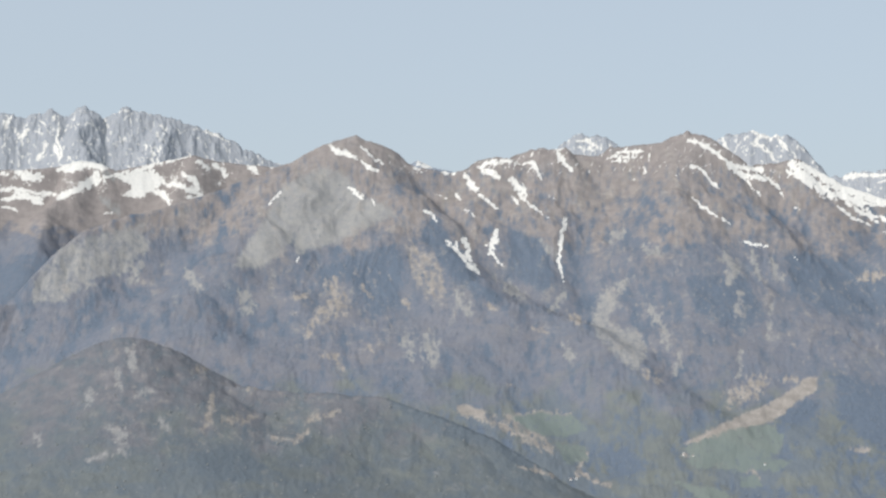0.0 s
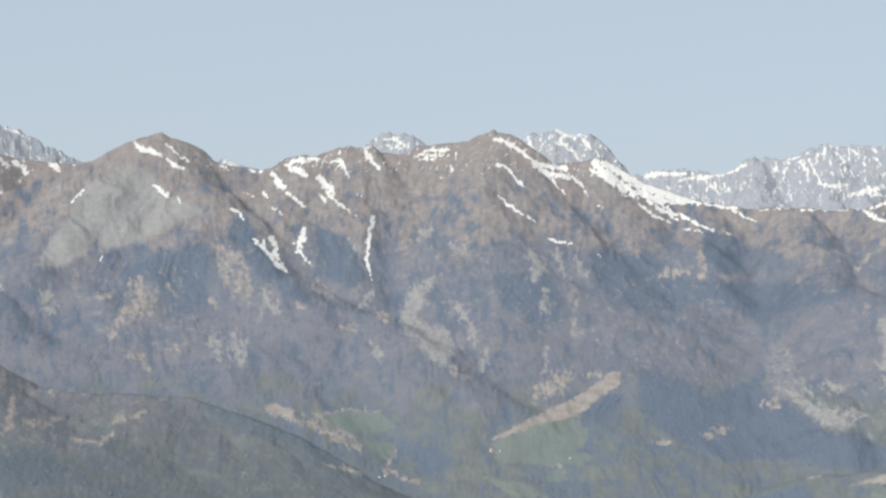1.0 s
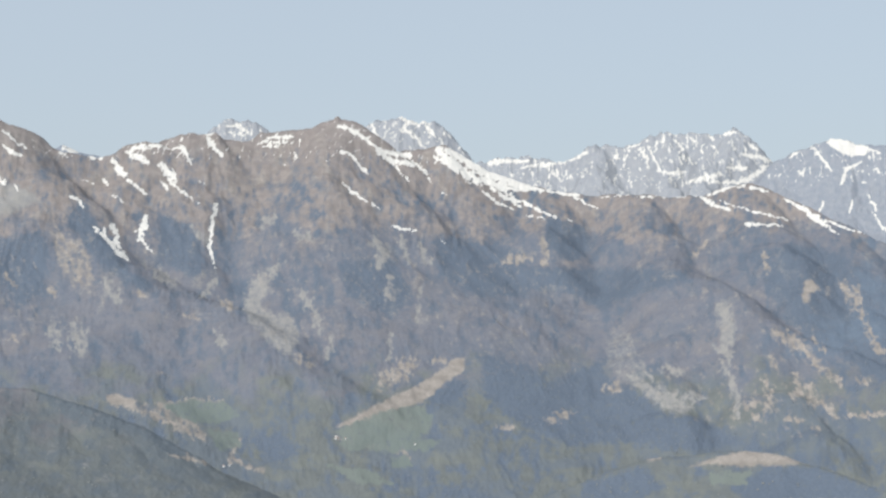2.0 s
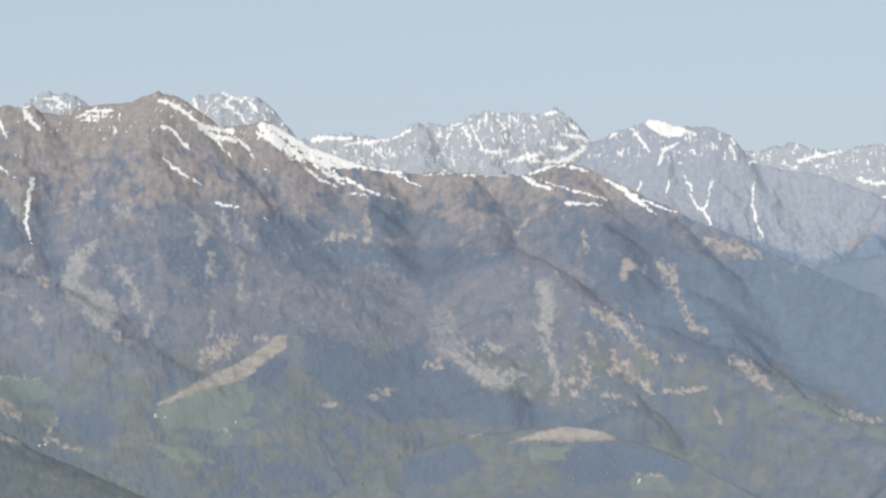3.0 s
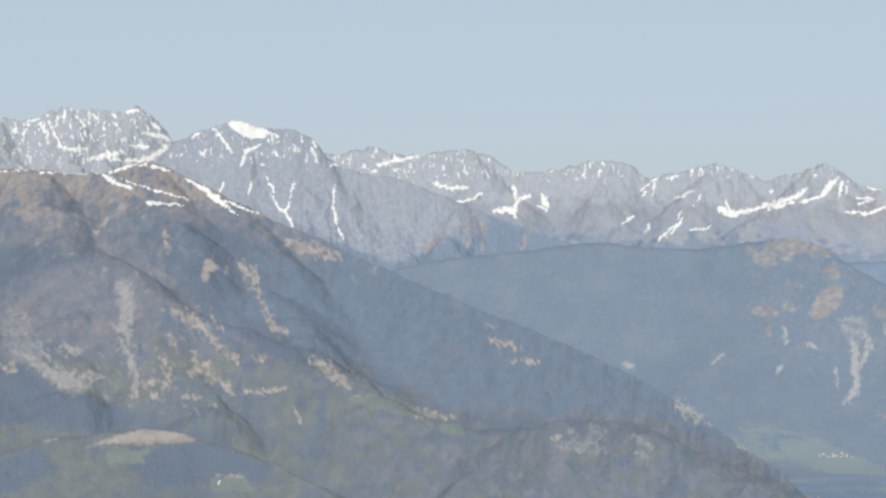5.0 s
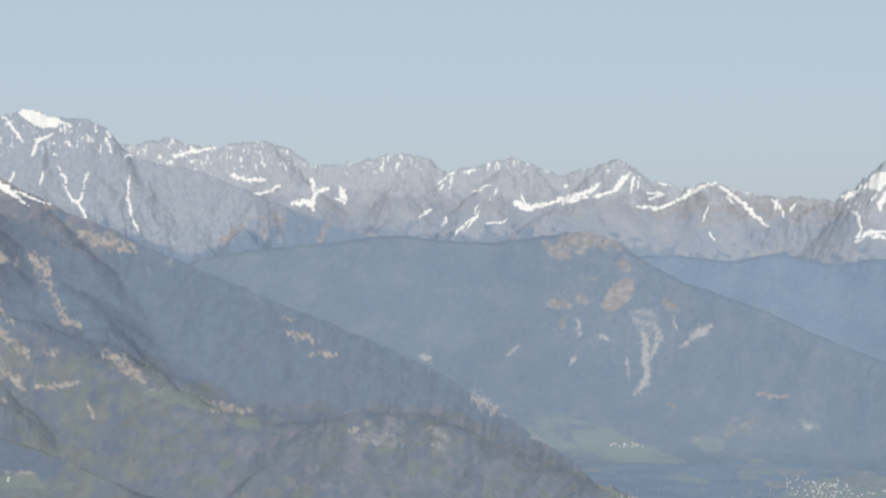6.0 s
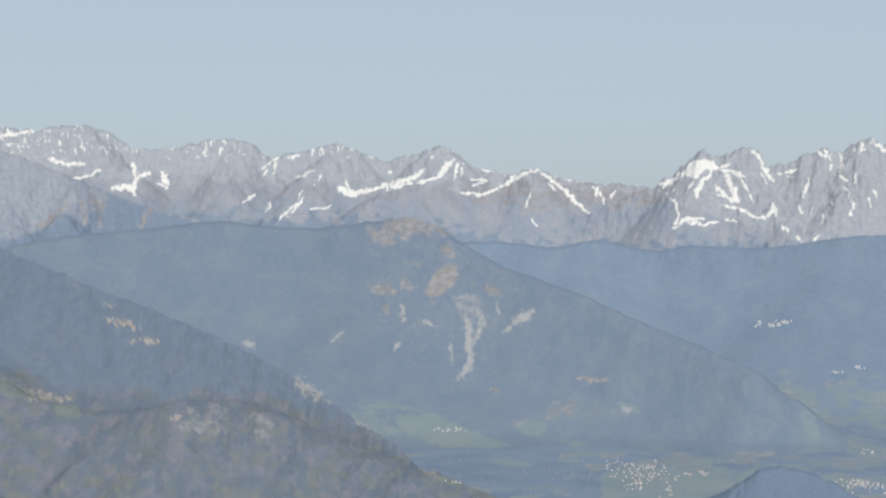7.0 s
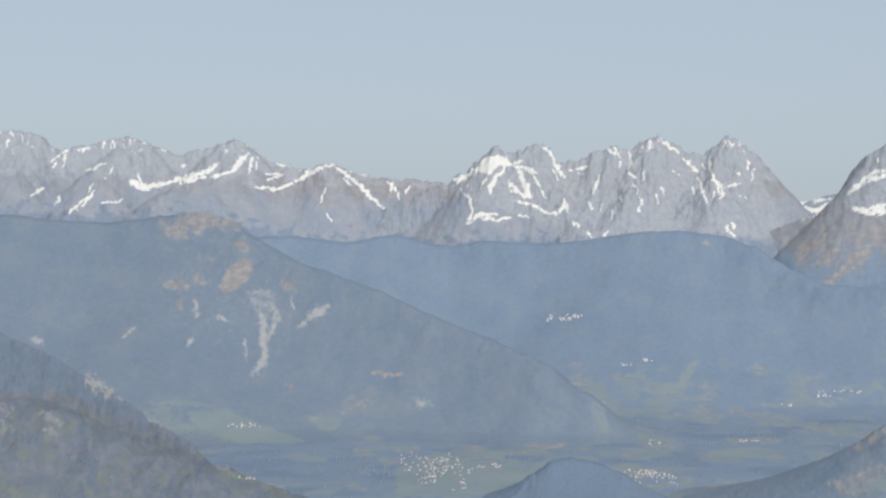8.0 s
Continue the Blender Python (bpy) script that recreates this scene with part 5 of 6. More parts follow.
SOFT = {"snow": 0.1, "dry": 0.14, "green": 0.16, "rock": 0.3, "conifer": 0.4}  # how gradual the edges are, degrees
FULL = {"snow": 0.86, "dry": 0.7, "green": 0.74, "rock": 0.72, "conifer": 0.85}  # how closed the cover is


def lay_patch(layer, B, E, poly, width, soft, slim, full, gaps=1.0, rate=(8, 4.5)):
    """Marks a closed outline (width 0) or a strip along a line, given as bearings and angles of height."""
    p = np.array(poly, dtype=float)
    pad = width + 0.3
    box = (B > p[:, 0].min() - pad) & (B < p[:, 0].max() + pad) & (E > p[:, 1].min() - pad) & (E < p[:, 1].max() + pad)
    if not box.any():
        return
    x, y = B[box], E[box]
    ends = np.vstack([p, p[:1]]) if width == 0 else p
    dist, inside, along = np.full(x.shape, 9.0), np.zeros(x.shape, dtype=bool), np.zeros(x.shape)
    for k, ((x0, y0), (x1, y1)) in enumerate(zip(ends, ends[1:])):
        ex, ey = x1 - x0, y1 - y0
        t = np.clip(((x - x0) * ex + (y - y0) * ey) / max(ex * ex + ey * ey, 1e-9), 0, 1)
        d = np.hypot(x - x0 - t * ex, y - y0 - t * ey)
        along, dist = np.where(d < dist, (k + t) / (len(ends) - 1), along), np.minimum(dist, d)
        if width == 0 and y0 != y1:
            inside ^= ((y0 > y) != (y1 > y)) & (x < x0 + (y - y0) * ex / ey)
    broken = gaps * (1.0 if width and slim > 0.5 else 0.45) * fbm(x * rate[0] + 3 * y, y * rate[1], 4 if slim < 0.5 else 2, 91)
    if width == 0:
        value = 0.5 + np.where(inside, dist, -dist) / soft
    else:
        span = width * (0.5 + 0.62 * np.sqrt(np.sin(math.pi * np.clip(along, 0.02, 0.98)))) * (1 + 1.1 * fbm(x * 7, y * 7, 3, 93))
        value = 0.5 + (slim * span - dist) / (max(0.075, width * 0.75) if slim < 0.5 else max(0.11, width * 1.25))
    layer[box] = np.maximum(layer[box], np.clip(np.minimum(value, full) + broken, 0, 1))


def bare_heights(c, B, E, Z, D, G):
    """Broken snow in the high gullies, rock on the steep flanks, forest at the foot."""
    n = fbm(B * 2.2, E * 3.0, 4, 5)
    c["rock"][:] = smooth(400, 500, Z + 60 * n)
    veins = ridged(B * 5.2 + 2.2 * E + 0.6 * n, E * 1.9 + 0.5 * n, 3, 6) + 0.12 * (0.78 - G)
    c["snow"][:] = 0.66 * smooth(0.76, 0.88, veins) * smooth(0.38, -0.05, n) * smooth(450, 530, Z + 30 * n)
    c["conifer"][:] = smooth(375, 330, Z + 70 * n + 55 * smooth(44, 49, B))
    c["heath"][:] = (0.4 + 0.4 * smooth(44, 49, B)) * smooth(365, 420, Z + 50 * n)


def brown_heights(c, B, E, Z, D, G):
    """Dry grass on the upper slopes, broken rock here and there."""
    rib, hollow = smooth(0.8, 0.93, G), smooth(0.74, 0.56, G)
    c["dry"][:] = 0.2 * smooth(360, 480, Z) + (0.45 * fbm(B * 3.4 + E, E * 1.5, 4, 8) + 0.22 * rib - 0.12 * hollow) * smooth(180, 300, Z)
    c["rock"][:] = 0.04 + (0.42 * fbm(B * 1.8, E * 1.4, 4, 9) + 0.16 * rib) * smooth(180, 280, Z)
    c["conifer"][:] = 0.18 + (0.75 * fbm(B * 2.8, E * 1.9, 4, 10) + 0.34 * hollow - 0.12 * rib) * smooth(530, 450, Z)
    c["snow"][:] = 0.6 * smooth(0.79, 0.92, ridged(B * 3.4 - 1.8 * E, E * 1.3, 3, 13)) * smooth(465, 510, Z) * smooth(-4, -1, B) * smooth(17, 12, B)
    n = fbm(B * 0.7, E * 0.9, 3, 12)
    c["heath"][:] = smooth(330, 440, Z + 70 * n)
    # Eastward more of the bluish conifer colour, standing in for thicker haze.
    east = smooth(26, 34, B + 6 * n - 0.02 * (Z - 250))
    c["budding"][:] = smooth(235, 130, Z + 60 * n) * (1 - 0.15 * east)
    c["conifer"][:] = np.maximum(c["conifer"], east * (0.4 + 0.24 * smooth(120, 250, Z + 60 * n) + 0.5 * fbm(B * 1.6, E * 2.4, 4, 21)))
    c["heath"] *= 1 - 0.7 * east
    # The back slope above the spur gets its haze as a bluer forest colour.
    spur = np.interp(B, [27, 30.5, 34, 39.6, 46.7], [-2.7, -4.5, -5.6, -5.5, -8.5])
    hazed_slope = smooth(0.0, 0.7, E - spur + 0.5 * n) * smooth(24.5, 29, B - 1.2 * E + 3 * n)
    c["spruce"][:] = hazed_slope * (0.85 + 0.5 * fbm(B * 1.8, E * 1.1, 4, 22))
    c["budding"] *= (1 - 0.8 * hazed_slope) * (1 - smooth(27, 32, B) * smooth(-0.05, 0.25, fbm(B * 1.3, E * 1.6, 3, 24)))
    c["conifer"][:] = np.maximum(c["conifer"], (0.2 + 0.75 * fbm(B * 5.5, E * 2.4, 3, 23)) * smooth(260, 340, Z) * smooth(545, 500, Z))


def brown_foot(c, B, E, Z, D, G):
    """Rock shows through the woods above, buds green below."""
    c["rock"][:] = 0.04 + 0.4 * fbm(B * 2.6, E * 1.8, 4, 17)
    c["dry"][:] = 0.05 + 0.35 * fbm(B * 2.2, E * 2.4, 4, 18)
    c["conifer"][:] = 0.35 + 0.6 * fbm(B * 1.7, E * 2.6, 4, 19)
    c["heath"][:] = 0.72 * smooth(60, 150, Z)
    c["budding"][:] = smooth(215, 120, Z + 50 * fbm(B * 0.7, E * 0.9, 3, 12))


def budding_foot(c, B, E, Z, D, G):
    c["budding"][:] = 0.9
    c["conifer"][:] = 0.3 + 0.6 * fbm(B * 1.7, E * 1.8, 4, 20)


def spruce_knoll(c, B, E, Z, D, G):
    c["conifer"][:] = 0.85 + 0.3 * fbm(B * 2, E * 2, 3, 49)


def lower_forest(c, B, E, Z, D, G):
    n = fbm(B * 1.6 + 0.8 * E, E * 0.9, 3, 15)
    c["conifer"][:] = 0.4 * smooth(330, 220, Z + 90 * n)
    c["rock"][:] = 0.3 * smooth(360, 440, Z)
    c["heath"][:] = 0.85 * smooth(215, 310, Z - 70 * n)


def plots(x, y):
    """A number from 0 to 1 for every field of an uneven patchwork, and how open the land is."""
    u, v = 0.8 * x + 0.6 * y + 30 * fbm(x / 80, y / 80, 3, 44), 0.8 * y - 0.6 * x + 25 * fbm(x / 70, y / 70, 3, 46)
    return lattice(np.floor(u / 46), np.floor(v / 34), 45) / 65536, smooth(-0.12, 0.16, fbm(x / 240, y / 240, 3, 41))


def valley_slope(c, B, E, Z, D, G):
    """Forest above, with fields and clearings on the lowest ground."""
    far = (Z - EYE) / np.minimum(np.tan(np.radians(E)), -0.01)
    plot, bare = plots(far * np.sin(np.radians(B)), far * np.cos(np.radians(B)))
    low = bare * smooth(75, 35, Z + 40 * fbm(B * 1.5, E * 2, 3, 47))
    c["green"][:] = 0.6 * low * (plot < 0.36)
    c["dry"][:] = 0.6 * low * ((plot > 0.36) & (plot < 0.6))
    c["conifer"][:] = 0.4 + 0.3 * fbm(B * 0.9, E * 0.9, 3, 48) - 0.25 * low


def snow_pasture(c, B, E, Z, D, G):
    n = fbm(B * 2, E * 3, 4, 16)
    c["heath"][:] = smooth(400, 450, Z + 40 * n)
    c["conifer"][:] = 0.7 * smooth(400, 360, Z + 40 * n)
    c["snow"][:] = 0.3 * smooth(470, 520, Z) + 0.3 * n


mountain("near_massif", "mountain", "brown leafless mountain ridge with grey rock faces and snow gullies", -19, 50.5, 1450, 2960, 290, "near", rib=24, wave=75, crag=4.5, seed=3, blunt=80.0, rule=brown_heights, per_degree=26, slim=0.42, calm=390.0)
mountain("front_hill", "wooded_hill", "low wooded hill with bare rock outcrops in front of the ridge", -19, 15, 1250, 2150, 130, "front", steep=0.3, drop=60, reach=120, rib=8, wave=60, seed=11, rule=brown_foot, blunt=60.0, per_degree=17)
mountain("meadow_hill", "wooded_hill", "low wooded hill with a pale meadow on its top", 7, 35, 1250, 2000, 100, "near", steep=0.22, drop=50, reach=120, rib=9, wave=60, seed=12, rule=budding_foot, per_degree=16)
mountain("snow_hills", "mountain", "rounded high pasture hills half covered with snow", -19, -3.5, 2700, 3600, 120, "near", rib=18, wave=110, seed=13, rule=snow_pasture)
# From here on the haze over each mountain lies in its material's colours.
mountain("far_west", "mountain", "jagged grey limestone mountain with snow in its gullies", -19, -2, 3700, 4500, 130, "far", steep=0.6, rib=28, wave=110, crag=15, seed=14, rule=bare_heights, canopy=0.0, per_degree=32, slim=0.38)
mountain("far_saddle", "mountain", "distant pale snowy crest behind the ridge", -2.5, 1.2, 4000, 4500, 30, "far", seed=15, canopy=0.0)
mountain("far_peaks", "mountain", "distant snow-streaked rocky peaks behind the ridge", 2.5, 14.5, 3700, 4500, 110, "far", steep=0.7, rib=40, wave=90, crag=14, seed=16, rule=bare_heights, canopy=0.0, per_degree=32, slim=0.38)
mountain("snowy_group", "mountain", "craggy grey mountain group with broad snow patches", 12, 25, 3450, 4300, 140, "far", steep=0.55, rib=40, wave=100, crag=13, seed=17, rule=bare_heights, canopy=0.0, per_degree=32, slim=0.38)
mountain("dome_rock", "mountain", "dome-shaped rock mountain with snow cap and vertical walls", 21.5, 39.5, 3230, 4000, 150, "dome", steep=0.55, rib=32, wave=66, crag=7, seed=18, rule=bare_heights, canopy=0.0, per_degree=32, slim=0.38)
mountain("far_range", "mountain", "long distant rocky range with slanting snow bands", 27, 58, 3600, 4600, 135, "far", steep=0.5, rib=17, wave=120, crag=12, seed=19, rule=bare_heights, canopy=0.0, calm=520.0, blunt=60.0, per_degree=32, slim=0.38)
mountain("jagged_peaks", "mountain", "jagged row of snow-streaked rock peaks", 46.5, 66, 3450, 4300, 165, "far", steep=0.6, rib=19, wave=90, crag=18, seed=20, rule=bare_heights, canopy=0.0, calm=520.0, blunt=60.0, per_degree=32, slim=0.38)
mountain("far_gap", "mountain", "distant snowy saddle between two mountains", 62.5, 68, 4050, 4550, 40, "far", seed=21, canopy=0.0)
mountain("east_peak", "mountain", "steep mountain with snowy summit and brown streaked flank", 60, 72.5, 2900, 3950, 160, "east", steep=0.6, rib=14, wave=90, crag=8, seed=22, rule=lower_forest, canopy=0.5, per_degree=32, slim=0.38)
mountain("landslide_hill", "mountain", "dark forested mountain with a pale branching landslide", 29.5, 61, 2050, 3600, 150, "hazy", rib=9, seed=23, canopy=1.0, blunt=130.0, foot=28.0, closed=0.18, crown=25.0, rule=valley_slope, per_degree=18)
mountain("dark_forest", "mountain", "broad forested slope above the valley, blued by distance haze", 45, 72.5, 2350, 3900, 130, "blue", steep=0.3, rib=6, wave=120, seed=24, canopy=1.0, blunt=120.0, foot=28.0, crown=25.0, rule=valley_slope, per_degree=18)
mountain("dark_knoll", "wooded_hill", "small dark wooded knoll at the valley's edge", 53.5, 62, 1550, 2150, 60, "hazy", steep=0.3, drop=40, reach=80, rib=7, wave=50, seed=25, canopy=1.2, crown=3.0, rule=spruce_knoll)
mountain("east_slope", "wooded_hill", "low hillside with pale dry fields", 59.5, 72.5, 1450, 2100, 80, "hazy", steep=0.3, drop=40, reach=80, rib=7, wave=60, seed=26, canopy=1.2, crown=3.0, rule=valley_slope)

# the ground: one sheet from below the viewpoint to the horizon
gr = np.concatenate([np.geomspace(0.3, 1300, 40), np.linspace(1400, 3600, 150), np.linspace(3700, 30000, 20)])
ga = np.concatenate([np.linspace(-180, 39, 110), np.linspace(40, 72, 250), np.linspace(73, 180, 54)])
GA, GR = np.meshgrid(ga, gr)
gx, gy = GR * np.sin(np.radians(GA)), GR * np.cos(np.radians(GA))
gz = 5 * fbm(gx / 260, gy / 260, 3, 31) - 1.0
knoll = EYE - 1.7 - 0.42 * GR + 0.03 * GR * fbm(gx / 90, gy / 90, 3, 35)  # the hill on which the viewpoint stands
gz = np.maximum(gz, knoll)
ge = np.degrees(np.arctan2(gz - EYE, GR))
covers = {k: np.zeros(GA.shape) for k in ("snow", "rock", "dry", "green", "conifer", "spruce", "budding", "heath")}
plot, open_land = plots(gx, gy)
covers["green"][:] = 0.64 * open_land * (plot < 0.36)
covers["dry"][:] = 0.62 * open_land * ((plot > 0.36) & (plot < 0.58))
covers["conifer"][:] = 0.7 * np.maximum(smooth(0.05, 0.35, fbm(gx / 160, gy / 160, 3, 43)), 0.8 * (plot > 0.85))
for where, cover, poly, width in PATCHES:
    if where == "ground":
        lay_patch(covers[cover], GA + 0.05 * fbm(GA * 4, ge * 4, 3, 77), ge, poly, width, SOFT[cover], 0.46 if cover == "snow" else 0.56, FULL[cover])
# The valley floor shares the slope's colours, with the same haze painted in.
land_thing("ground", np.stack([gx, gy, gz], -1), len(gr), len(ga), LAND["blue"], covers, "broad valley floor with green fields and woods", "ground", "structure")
GROUND["ground"] = (ga, GR, gz, covers)


# ---- trees ----
def ground_at(name, rng, count, chance):
    """Random places on a mountain, kept by a chance that depends on its cover and height."""
    b, R, Z, covers = GROUND[name]
    i, j = rng.integers(0, R.shape[0], count), rng.integers(0, R.shape[1], count)
    keep = rng.random(count) < chance({k: v[i, j] for k, v in covers.items()}, Z[i, j], b[j], R[i, j])
    i, j = i[keep], j[keep]
    a, r = np.radians(b[j] + rng.uniform(-0.02, 0.02, len(j))), R[i, j]
    return np.stack([r * np.sin(a), r * np.cos(a), Z[i, j]], -1)


def conifer_shape():
    """A narrow conifer: three ragged skirts on a short trunk."""
    v, f = [], []
    for tier, (z, w, top) in enumerate(((0.12, 0.24, 0.55), (0.36, 0.18, 0.78), (0.6, 0.11, 1.0))):
        base = len(v)
        for k in range(5):
            a = (k + 0.5 * tier) * 2 * math.pi / 5
            v.append((w * math.cos(a), w * math.sin(a), z + (0.04 if k % 2 else -0.03)))
        v.append((0, 0, top))
        f += [(base + k, base + (k + 1) % 5, base + 5) for k in range(5)]
    base = len(v)
    v += [(0.03, 0, 0), (-0.015, 0.026, 0), (-0.015, -0.026, 0), (0, 0, 0.5)]
    f += [(base, base + 1, base + 3), (base + 1, base + 2, base + 3), (base + 2, base, base + 3)]
    return np.array(v), np.array(f)


def crown_shape(rng):
    """A broad uneven crown that reaches almost to the ground, on a short trunk."""
    v, f = [], []
    for z, w in ((0.06, 0.5), (0.5, 0.46), (0.82, 0.26)):
        v += [(w * rng.uniform(0.75, 1.2) * math.cos(k * math.pi / 3 + z), w * rng.uniform(0.75, 1.2) * math.sin(k * math.pi / 3 + z), z + rng.uniform(-0.06, 0.06)) for k in range(6)]
    v.append((0.04, -0.03, 1.0))
    for ring in (0, 6):
        for k in range(6):
            a, b = ring + k, ring + (k + 1) % 6
            f += [(a, b, b + 6), (a, b + 6, a + 6)]
    f += [(12 + k, 12 + (k + 1) % 6, 18) for k in range(6)]
    base = len(v)
    v += [(0.04, 0, -0.1), (-0.02, 0.035, -0.1), (-0.02, -0.035, -0.1), (0, 0, 0.6)]
    f += [(base, base + 1, base + 3), (base + 1, base + 2, base + 3), (base + 2, base, base + 3)]
    return np.array(v), np.array(f)


def leaf_material(name, a, b):
    t = Tree(name)
    g = t.n.new("ShaderNodeNewGeometry")
    col = t.mix(g.outputs["Random Per Island"], a, b)
    col = t.mix(t.math("MULTIPLY", t.ramp(t.noise(0.8, 3.0), 0.35, 0.65), 0.4), col, rgb(*[c * 0.7 for c in a[:3]]))
    return t.finish(col)


SPRUCE = leaf_material("spruce_needles", rgb(0.155, 0.18, 0.215), rgb(0.185, 0.205, 0.235))
BUDDING = leaf_material("budding_twigs", rgb(0.19, 0.2, 0.202), rgb(0.22, 0.228, 0.222))
# Valley trees, blued like the land round them: distance haze in the colour.
HAZED_WOOD = leaf_material("far_mixed_wood", rgb(0.18, 0.21, 0.26), rgb(0.215, 0.24, 0.28))


def wood(kind, label, places, shapes, rng, low, high, wide, material):
    """Many trees as one object."""
    if not len(places):
        return
    vs, fs, base = [], [], 0
    pick = rng.integers(0, len(shapes), len(places))
    for s, (v, f) in enumerate(shapes):
        p = places[pick == s]
        n = len(p)
        h, turn = rng.uniform(low, high, n)[:, None], rng.uniform(0, 6.3, n)[:, None]
        w = h * rng.uniform(0.8, 1.25, n)[:, None] * wide
        x = (v[None, :, 0] * np.cos(turn) - v[None, :, 1] * np.sin(turn)) * w + p[:, :1]
        y = (v[None, :, 0] * np.sin(turn) + v[None, :, 1] * np.cos(turn)) * w + p[:, 1:2]
        z = v[None, :, 2] * h + p[:, 2:] - 0.4
        vs.append(np.stack([x, y, z], -1).reshape(-1, 3))
        fs.append((f[None] + (np.arange(n) * len(v))[:, None, None] + base).reshape(-1, 3))
        base += n * len(v)
    vs, fs = np.concatenate(vs), np.concatenate(fs)
    me = bpy.data.meshes.new(kind)
    me.vertices.add(len(vs))
    me.vertices.foreach_set("co", vs.astype(np.float32).ravel())
    me.loops.add(fs.size)
    me.loops.foreach_set("vertex_index", fs.astype(np.int32).ravel())
    me.polygons.add(len(fs))
    me.polygons.foreach_set("loop_start", np.arange(0, fs.size, 3, dtype=np.int32))
    me.polygons.foreach_set("use_smooth", np.ones(len(fs), dtype=bool))
    me.update(calc_edges=True)
    me.materials.append(material)
    tagged(new(kind, me), label, "forest", kind="stuff")


rng = np.random.default_rng(7)
spruces, crowns = [conifer_shape()], [crown_shape(rng) for k in range(4)]


def dark(c, z, b, r):
    return np.where(c["conifer"] > 0.5, 0.75, 0.0) * (c["dry"] < 0.4) * (c["green"] < 0.4)


def scattered(c, z, b, r):
    clear = (c["snow"] < 0.35) * (c["rock"] < 0.4) * (c["dry"] < 0.45) * (c["green"] < 0.4)
    n = fbm(b * 3.0, z / 45, 3, 61)
    return clear * smooth(0.0, 0.5, n) * smooth(520, 430, z)


def open_wood(c, z, b, r):
    return 0.8 * (c["snow"] < 0.3) * (c["rock"] < 0.4) * (c["dry"] < 0.4) * (c["green"] < 0.4) * smooth(430, 330, z)


wood("conifer_forest", "dark spruces scattered over the mountain's slopes", np.concatenate([ground_at("near_massif", rng, 26000, dark), ground_at("near_massif", rng, 30000, scattered)]), spruces, rng, 1.8, 3.8, 1.0, SPRUCE)
for name in ("front_hill", "meadow_hill"):
    wood("budding_wood", "budding broadleaf wood on the low hill", ground_at(name, rng, 900, open_wood), crowns, rng, 1.2, 2.2, 1.3, BUDDING)
    wood("conifer_forest", "dark spruces on the low hill", ground_at(name, rng, 2200, dark), spruces, rng, 1.3, 2.6, 1.0, SPRUCE)
wood("valley_trees", "trees and hedges between the valley's fields", ground_at("ground", rng, 9000, lambda c, z, b, r: open_wood(c, z, b, r) * (b > 38) * (b < 72) * (r > 1500) * (r < 3500)), crowns, rng, 2.0, 3.6, 1.2, HAZED_WOOD)


# ---- villages ----
def plaster(name, a, b, scale):
    t = Tree(name)
    i = t.n.new("ShaderNodeObjectInfo")
    col = t.mix(i.outputs["Random"], a, b)
    col = t.mix(t.math("MULTIPLY", t.ramp(t.noise(scale, 3.0), 0.4, 0.7), 0.25), col, rgb(*[c * 0.7 for c in a[:3]]))
    return t.finish(col, 0.85)


WALLS = plaster("lime_plaster", rgb(0.88, 0.87, 0.84), rgb(0.78, 0.76, 0.72), 0.7)
TILES = plaster("clay_roof_tiles", rgb(0.42, 0.3, 0.25), rgb(0.36, 0.34, 0.34), 2.0)
GLASS = plaster("window_glass", rgb(0.08, 0.09, 0.1), rgb(0.12, 0.13, 0.14), 2.0)


def flat_mesh(name, verts, faces, material):
    me = bpy.data.meshes.new(name)
    me.from_pydata(verts, [], faces)
    me.materials.append(material)
    return me


def house_meshes(length, width, eaves, rise):
    l, w, h, t, o = length / 2, width / 2, eaves, eaves + rise, 0.2
    wall = flat_mesh("wall", [(-l, -w, -1.5), (l, -w, -1.5), (l, w, -1.5), (-l, w, -1.5), (-l, -w, h), (l, -w, h), (l, w, h), (-l, w, h), (-l, 0, t), (l, 0, t)],
                     [(0, 1, 5, 4), (2, 3, 7, 6), (1, 2, 6, 9, 5), (3, 0, 4, 8, 7), (3, 2, 1, 0)], WALLS)
    k = rise / w
    a = [(-l - o, -w - o, h - o * k + 0.12), (l + o, -w - o, h - o * k + 0.12), (l + o, 0, t + 0.12), (-l - o, 0, t + 0.12), (l + o, w + o, h - o * k + 0.12), (-l - o, w + o, h - o * k + 0.12)]
    roof = flat_mesh("roof", a + [(x, y, z + 0.22) for x, y, z in a], [(0, 3, 2, 1), (3, 5, 4, 2), (6, 7, 8, 9), (9, 8, 10, 11), (0, 1, 7, 6), (4, 5, 11, 10), (1, 2, 8, 7), (2, 4, 10, 8), (5, 3, 9, 11), (3, 0, 6, 9)], TILES)
    pane = flat_mesh("window", [(x, y, z) for y in (-0.04, 0.02) for x, z in ((-0.16, -0.21), (0.16, -0.21), (0.16, 0.21), (-0.16, 0.21))], [(0, 1, 2, 3), (7, 6, 5, 4), (0, 4, 5, 1), (1, 5, 6, 2), (2, 6, 7, 3), (3, 7, 4, 0)], GLASS)
    chimney = flat_mesh("chimney", [(x, y, z) for z in (0, 1.1) for x, y in ((-0.2, -0.2), (0.2, -0.2), (0.2, 0.2), (-0.2, 0.2))], [(3, 2, 1, 0), (4, 5, 6, 7), (0, 1, 5, 4), (1, 2, 6, 5), (2, 3, 7, 6), (3, 0, 4, 7)], WALLS)
    return wall, roof, pane, chimney, (l, w, h, t)


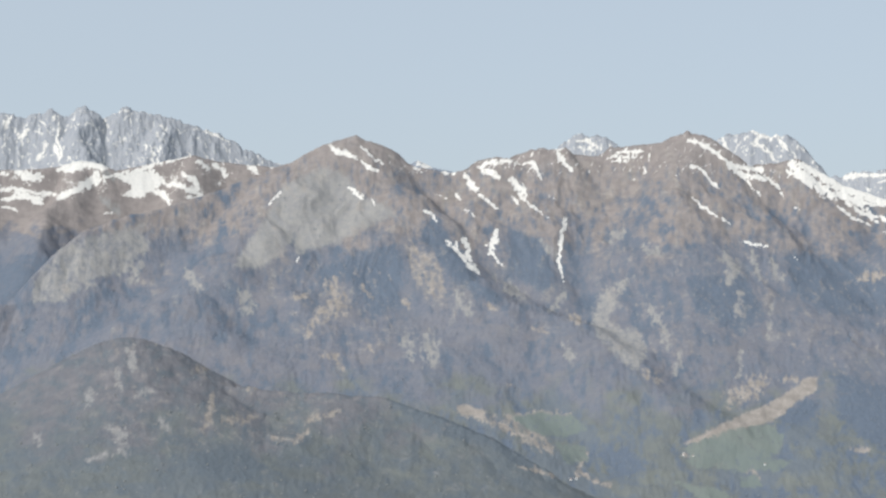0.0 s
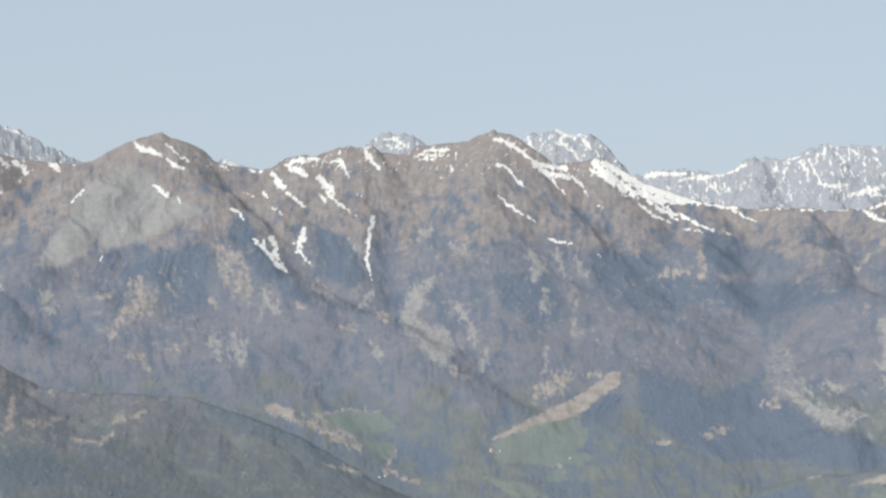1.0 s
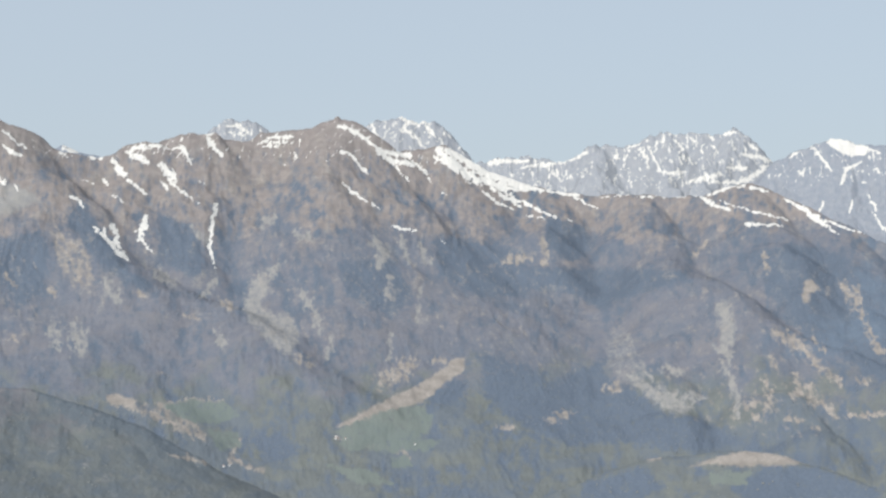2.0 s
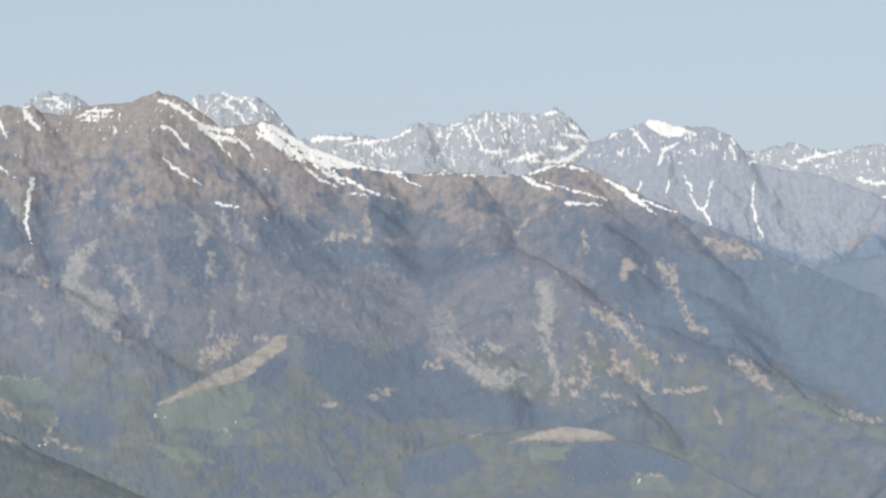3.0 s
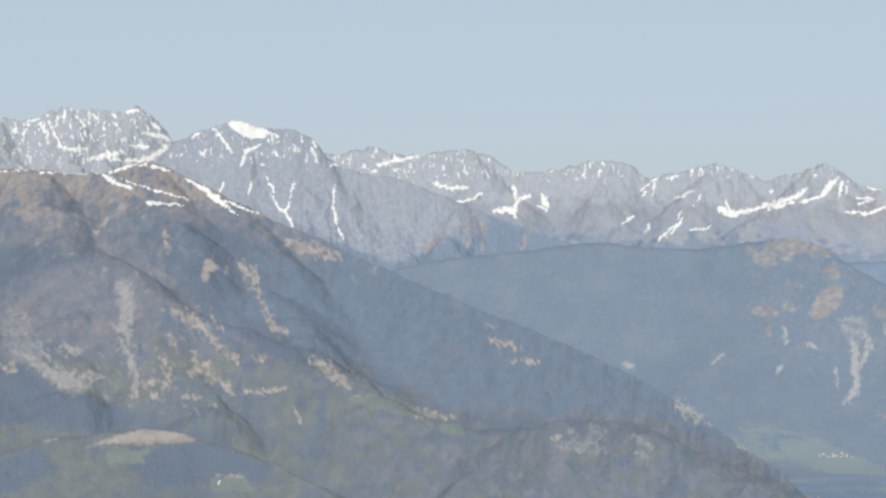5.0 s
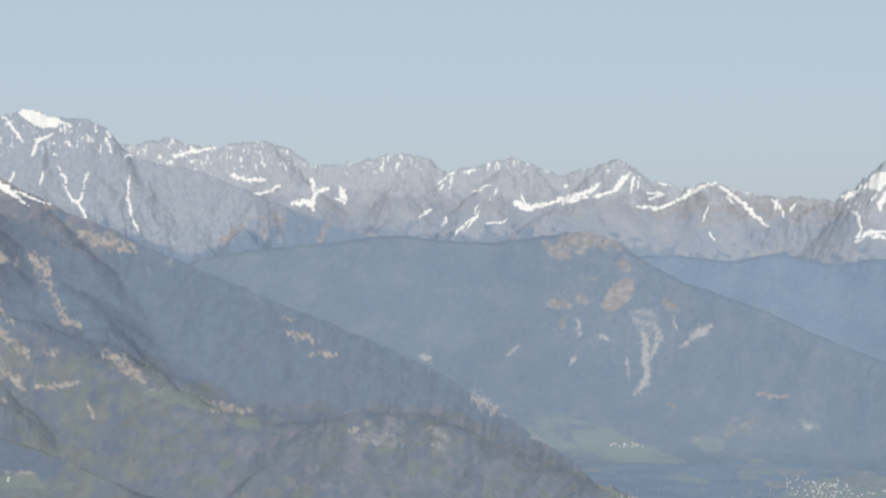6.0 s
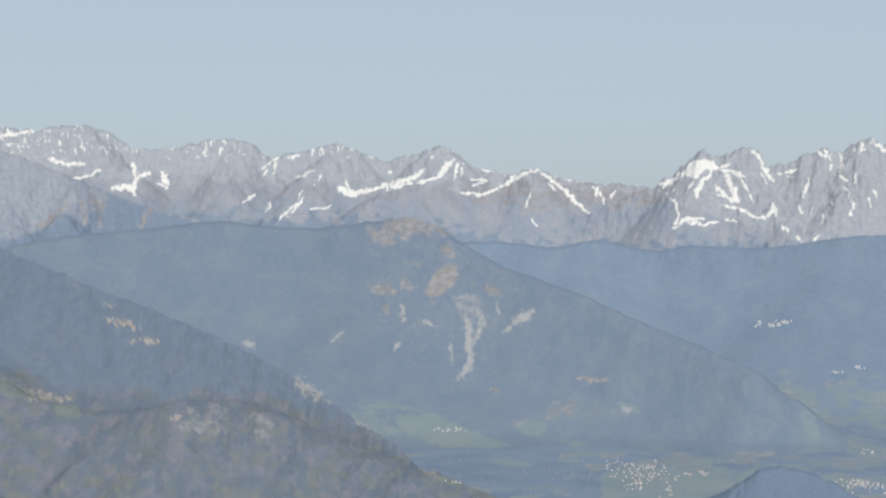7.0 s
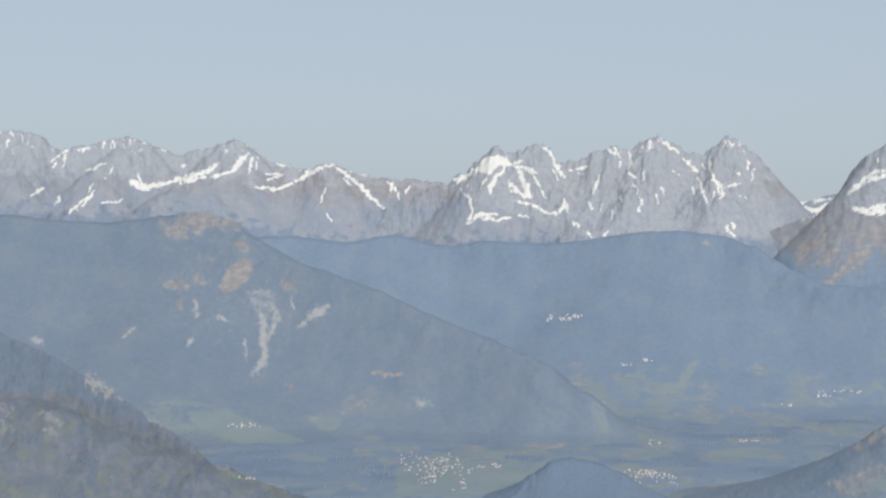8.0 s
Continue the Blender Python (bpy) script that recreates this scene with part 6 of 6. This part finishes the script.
KINDS = [house_meshes(1.5, 1.2, 1.05, 0.5), house_meshes(1.2, 1.05, 1.0, 0.45), house_meshes(2.1, 1.3, 1.1, 0.5),
         house_meshes(2.3, 1.8, 1.6, 0.6), house_meshes(1.9, 1.6, 1.5, 0.55), house_meshes(3.0, 1.9, 1.7, 0.6)]  # the last three enlarged, so that the far hamlets show from the camera


def house(place, turn, kind, label):
    wall, roof, pane, chimney, (l, w, h, t) = KINDS[kind]
    ob = tagged(new("house"), label, "house", "village houses")
    ob.matrix_basis = Matrix.Translation(place) @ pose(0, 0, 0, 0, 0, turn)
    for me in (wall, roof):
        new(me.name.split(".")[0], me).parent = ob
    for x in (-l * 0.5, l * 0.5):
        for z in (0.55,):
            if z < h - 0.4:
                p = new("window", pane)
                p.parent, p.location = ob, (x, -w - 0.02, z)
    c = new("chimney", chimney)
    c.parent, c.location = ob, (l * 0.4, w * 0.35, t - 0.9)
    return ob


def spot(name, bearing, height):
    """The place on a mountain or the ground at a bearing and angle of height from the viewpoint."""
    b, R, Z, covers = GROUND[name]
    j = int(np.argmin(np.abs(b - bearing)))
    e = np.maximum.accumulate(np.degrees(np.arctan2(Z[:, j] - EYE, R[:, j])))
    i = min(int(np.searchsorted(e, height)), len(e) - 1)
    a = radians(bearing)
    return R[i, j] * math.sin(a), R[i, j] * math.cos(a), Z[i, j]


def village(name, count, low_b, high_b, low_e, high_e, label):
    cores = rng.uniform(0.1, 0.9, (max(3, count // 7), 2))  # the houses stand in clusters along the lanes
    for k in range(count):
        u, v = np.clip(cores[rng.integers(len(cores))] + rng.normal(0, 1, 2) * (0.1, 0.08), 0, 1)
        p = spot(name, low_b + u * (high_b - low_b), low_e + v * (high_e - low_e))
        house(p, rng.choice((-25, -10, 15, 40)) + math.degrees(math.atan2(-p[0], p[1])) + rng.uniform(-8, 8), int(rng.integers(0, 3)) + (3 if name == "dark_forest" else 0), label)


village("landslide_hill", 18, 45.24, 46.68, -6.65, -6.23, "white house with red roof in the hillside hamlet")
village("ground", 110, 51.38, 53.72, -8.74, -7.39, "white-walled house with clay roof in the valley village")
village("ground", 14, 53.77, 55.33, -8.03, -7.61, "white-walled house with clay roof at the village's edge")
village("ground", 85, 59.1, 61.4, -8.55, -7.82, "white house with clay roof in the larger village")
village("ground", 16, 62.79, 63.81, -6.91, -6.59, "pale house with clay roof beside valley fields")
village("dark_forest", 20, 65.6, 67.11, -5.29, -4.9, "pale house with clay roof in a distant hamlet")
village("dark_forest", 32, 56.27, 57.59, -2.9, -2.59, "pale house with clay roof in a high hamlet")
village("dark_forest", 14, 58.96, 60.04, -4.36, -4.13, "pale house with clay roof in the slope hamlet")
village("dark_forest", 7, 64.06, 64.74, -5.62, -5.46, "pale house with clay roof in a small hamlet")
village("ground", 9, 57.2, 57.97, -6.92, -6.66, "pale house with clay roof beside the valley road")
village("ground", 8, 59.33, 60.3, -7.03, -6.82, "pale house with clay roof among valley trees")
village("ground", 6, 57.19, 57.65, -6.03, -5.7, "pale house with clay roof below the forest")
village("near_massif", 5, 8.14, 8.91, -5.43, -5.13, "farmhouse with clay roof beside the green field")
village("near_massif", 2, 10.89, 11.13, -5.59, -5.5, "white farmhouse with clay roof beside the green field")
village("near_massif", 3, 4.41, 4.88, -6.18, -6.07, "white farmhouse with clay roof below the meadow")
village("meadow_hill", 3, 24.79, 25.18, -7.66, -7.55, "white farmhouse with clay roof on the low hill")
village("near_massif", 6, 45.8, 46.87, -8.37, -8.17, "white house with clay roof along the road")
village("meadow_hill", 3, 29.5, 29.85, -7.98, -7.85, "white farmhouse with clay roof on the low hill")
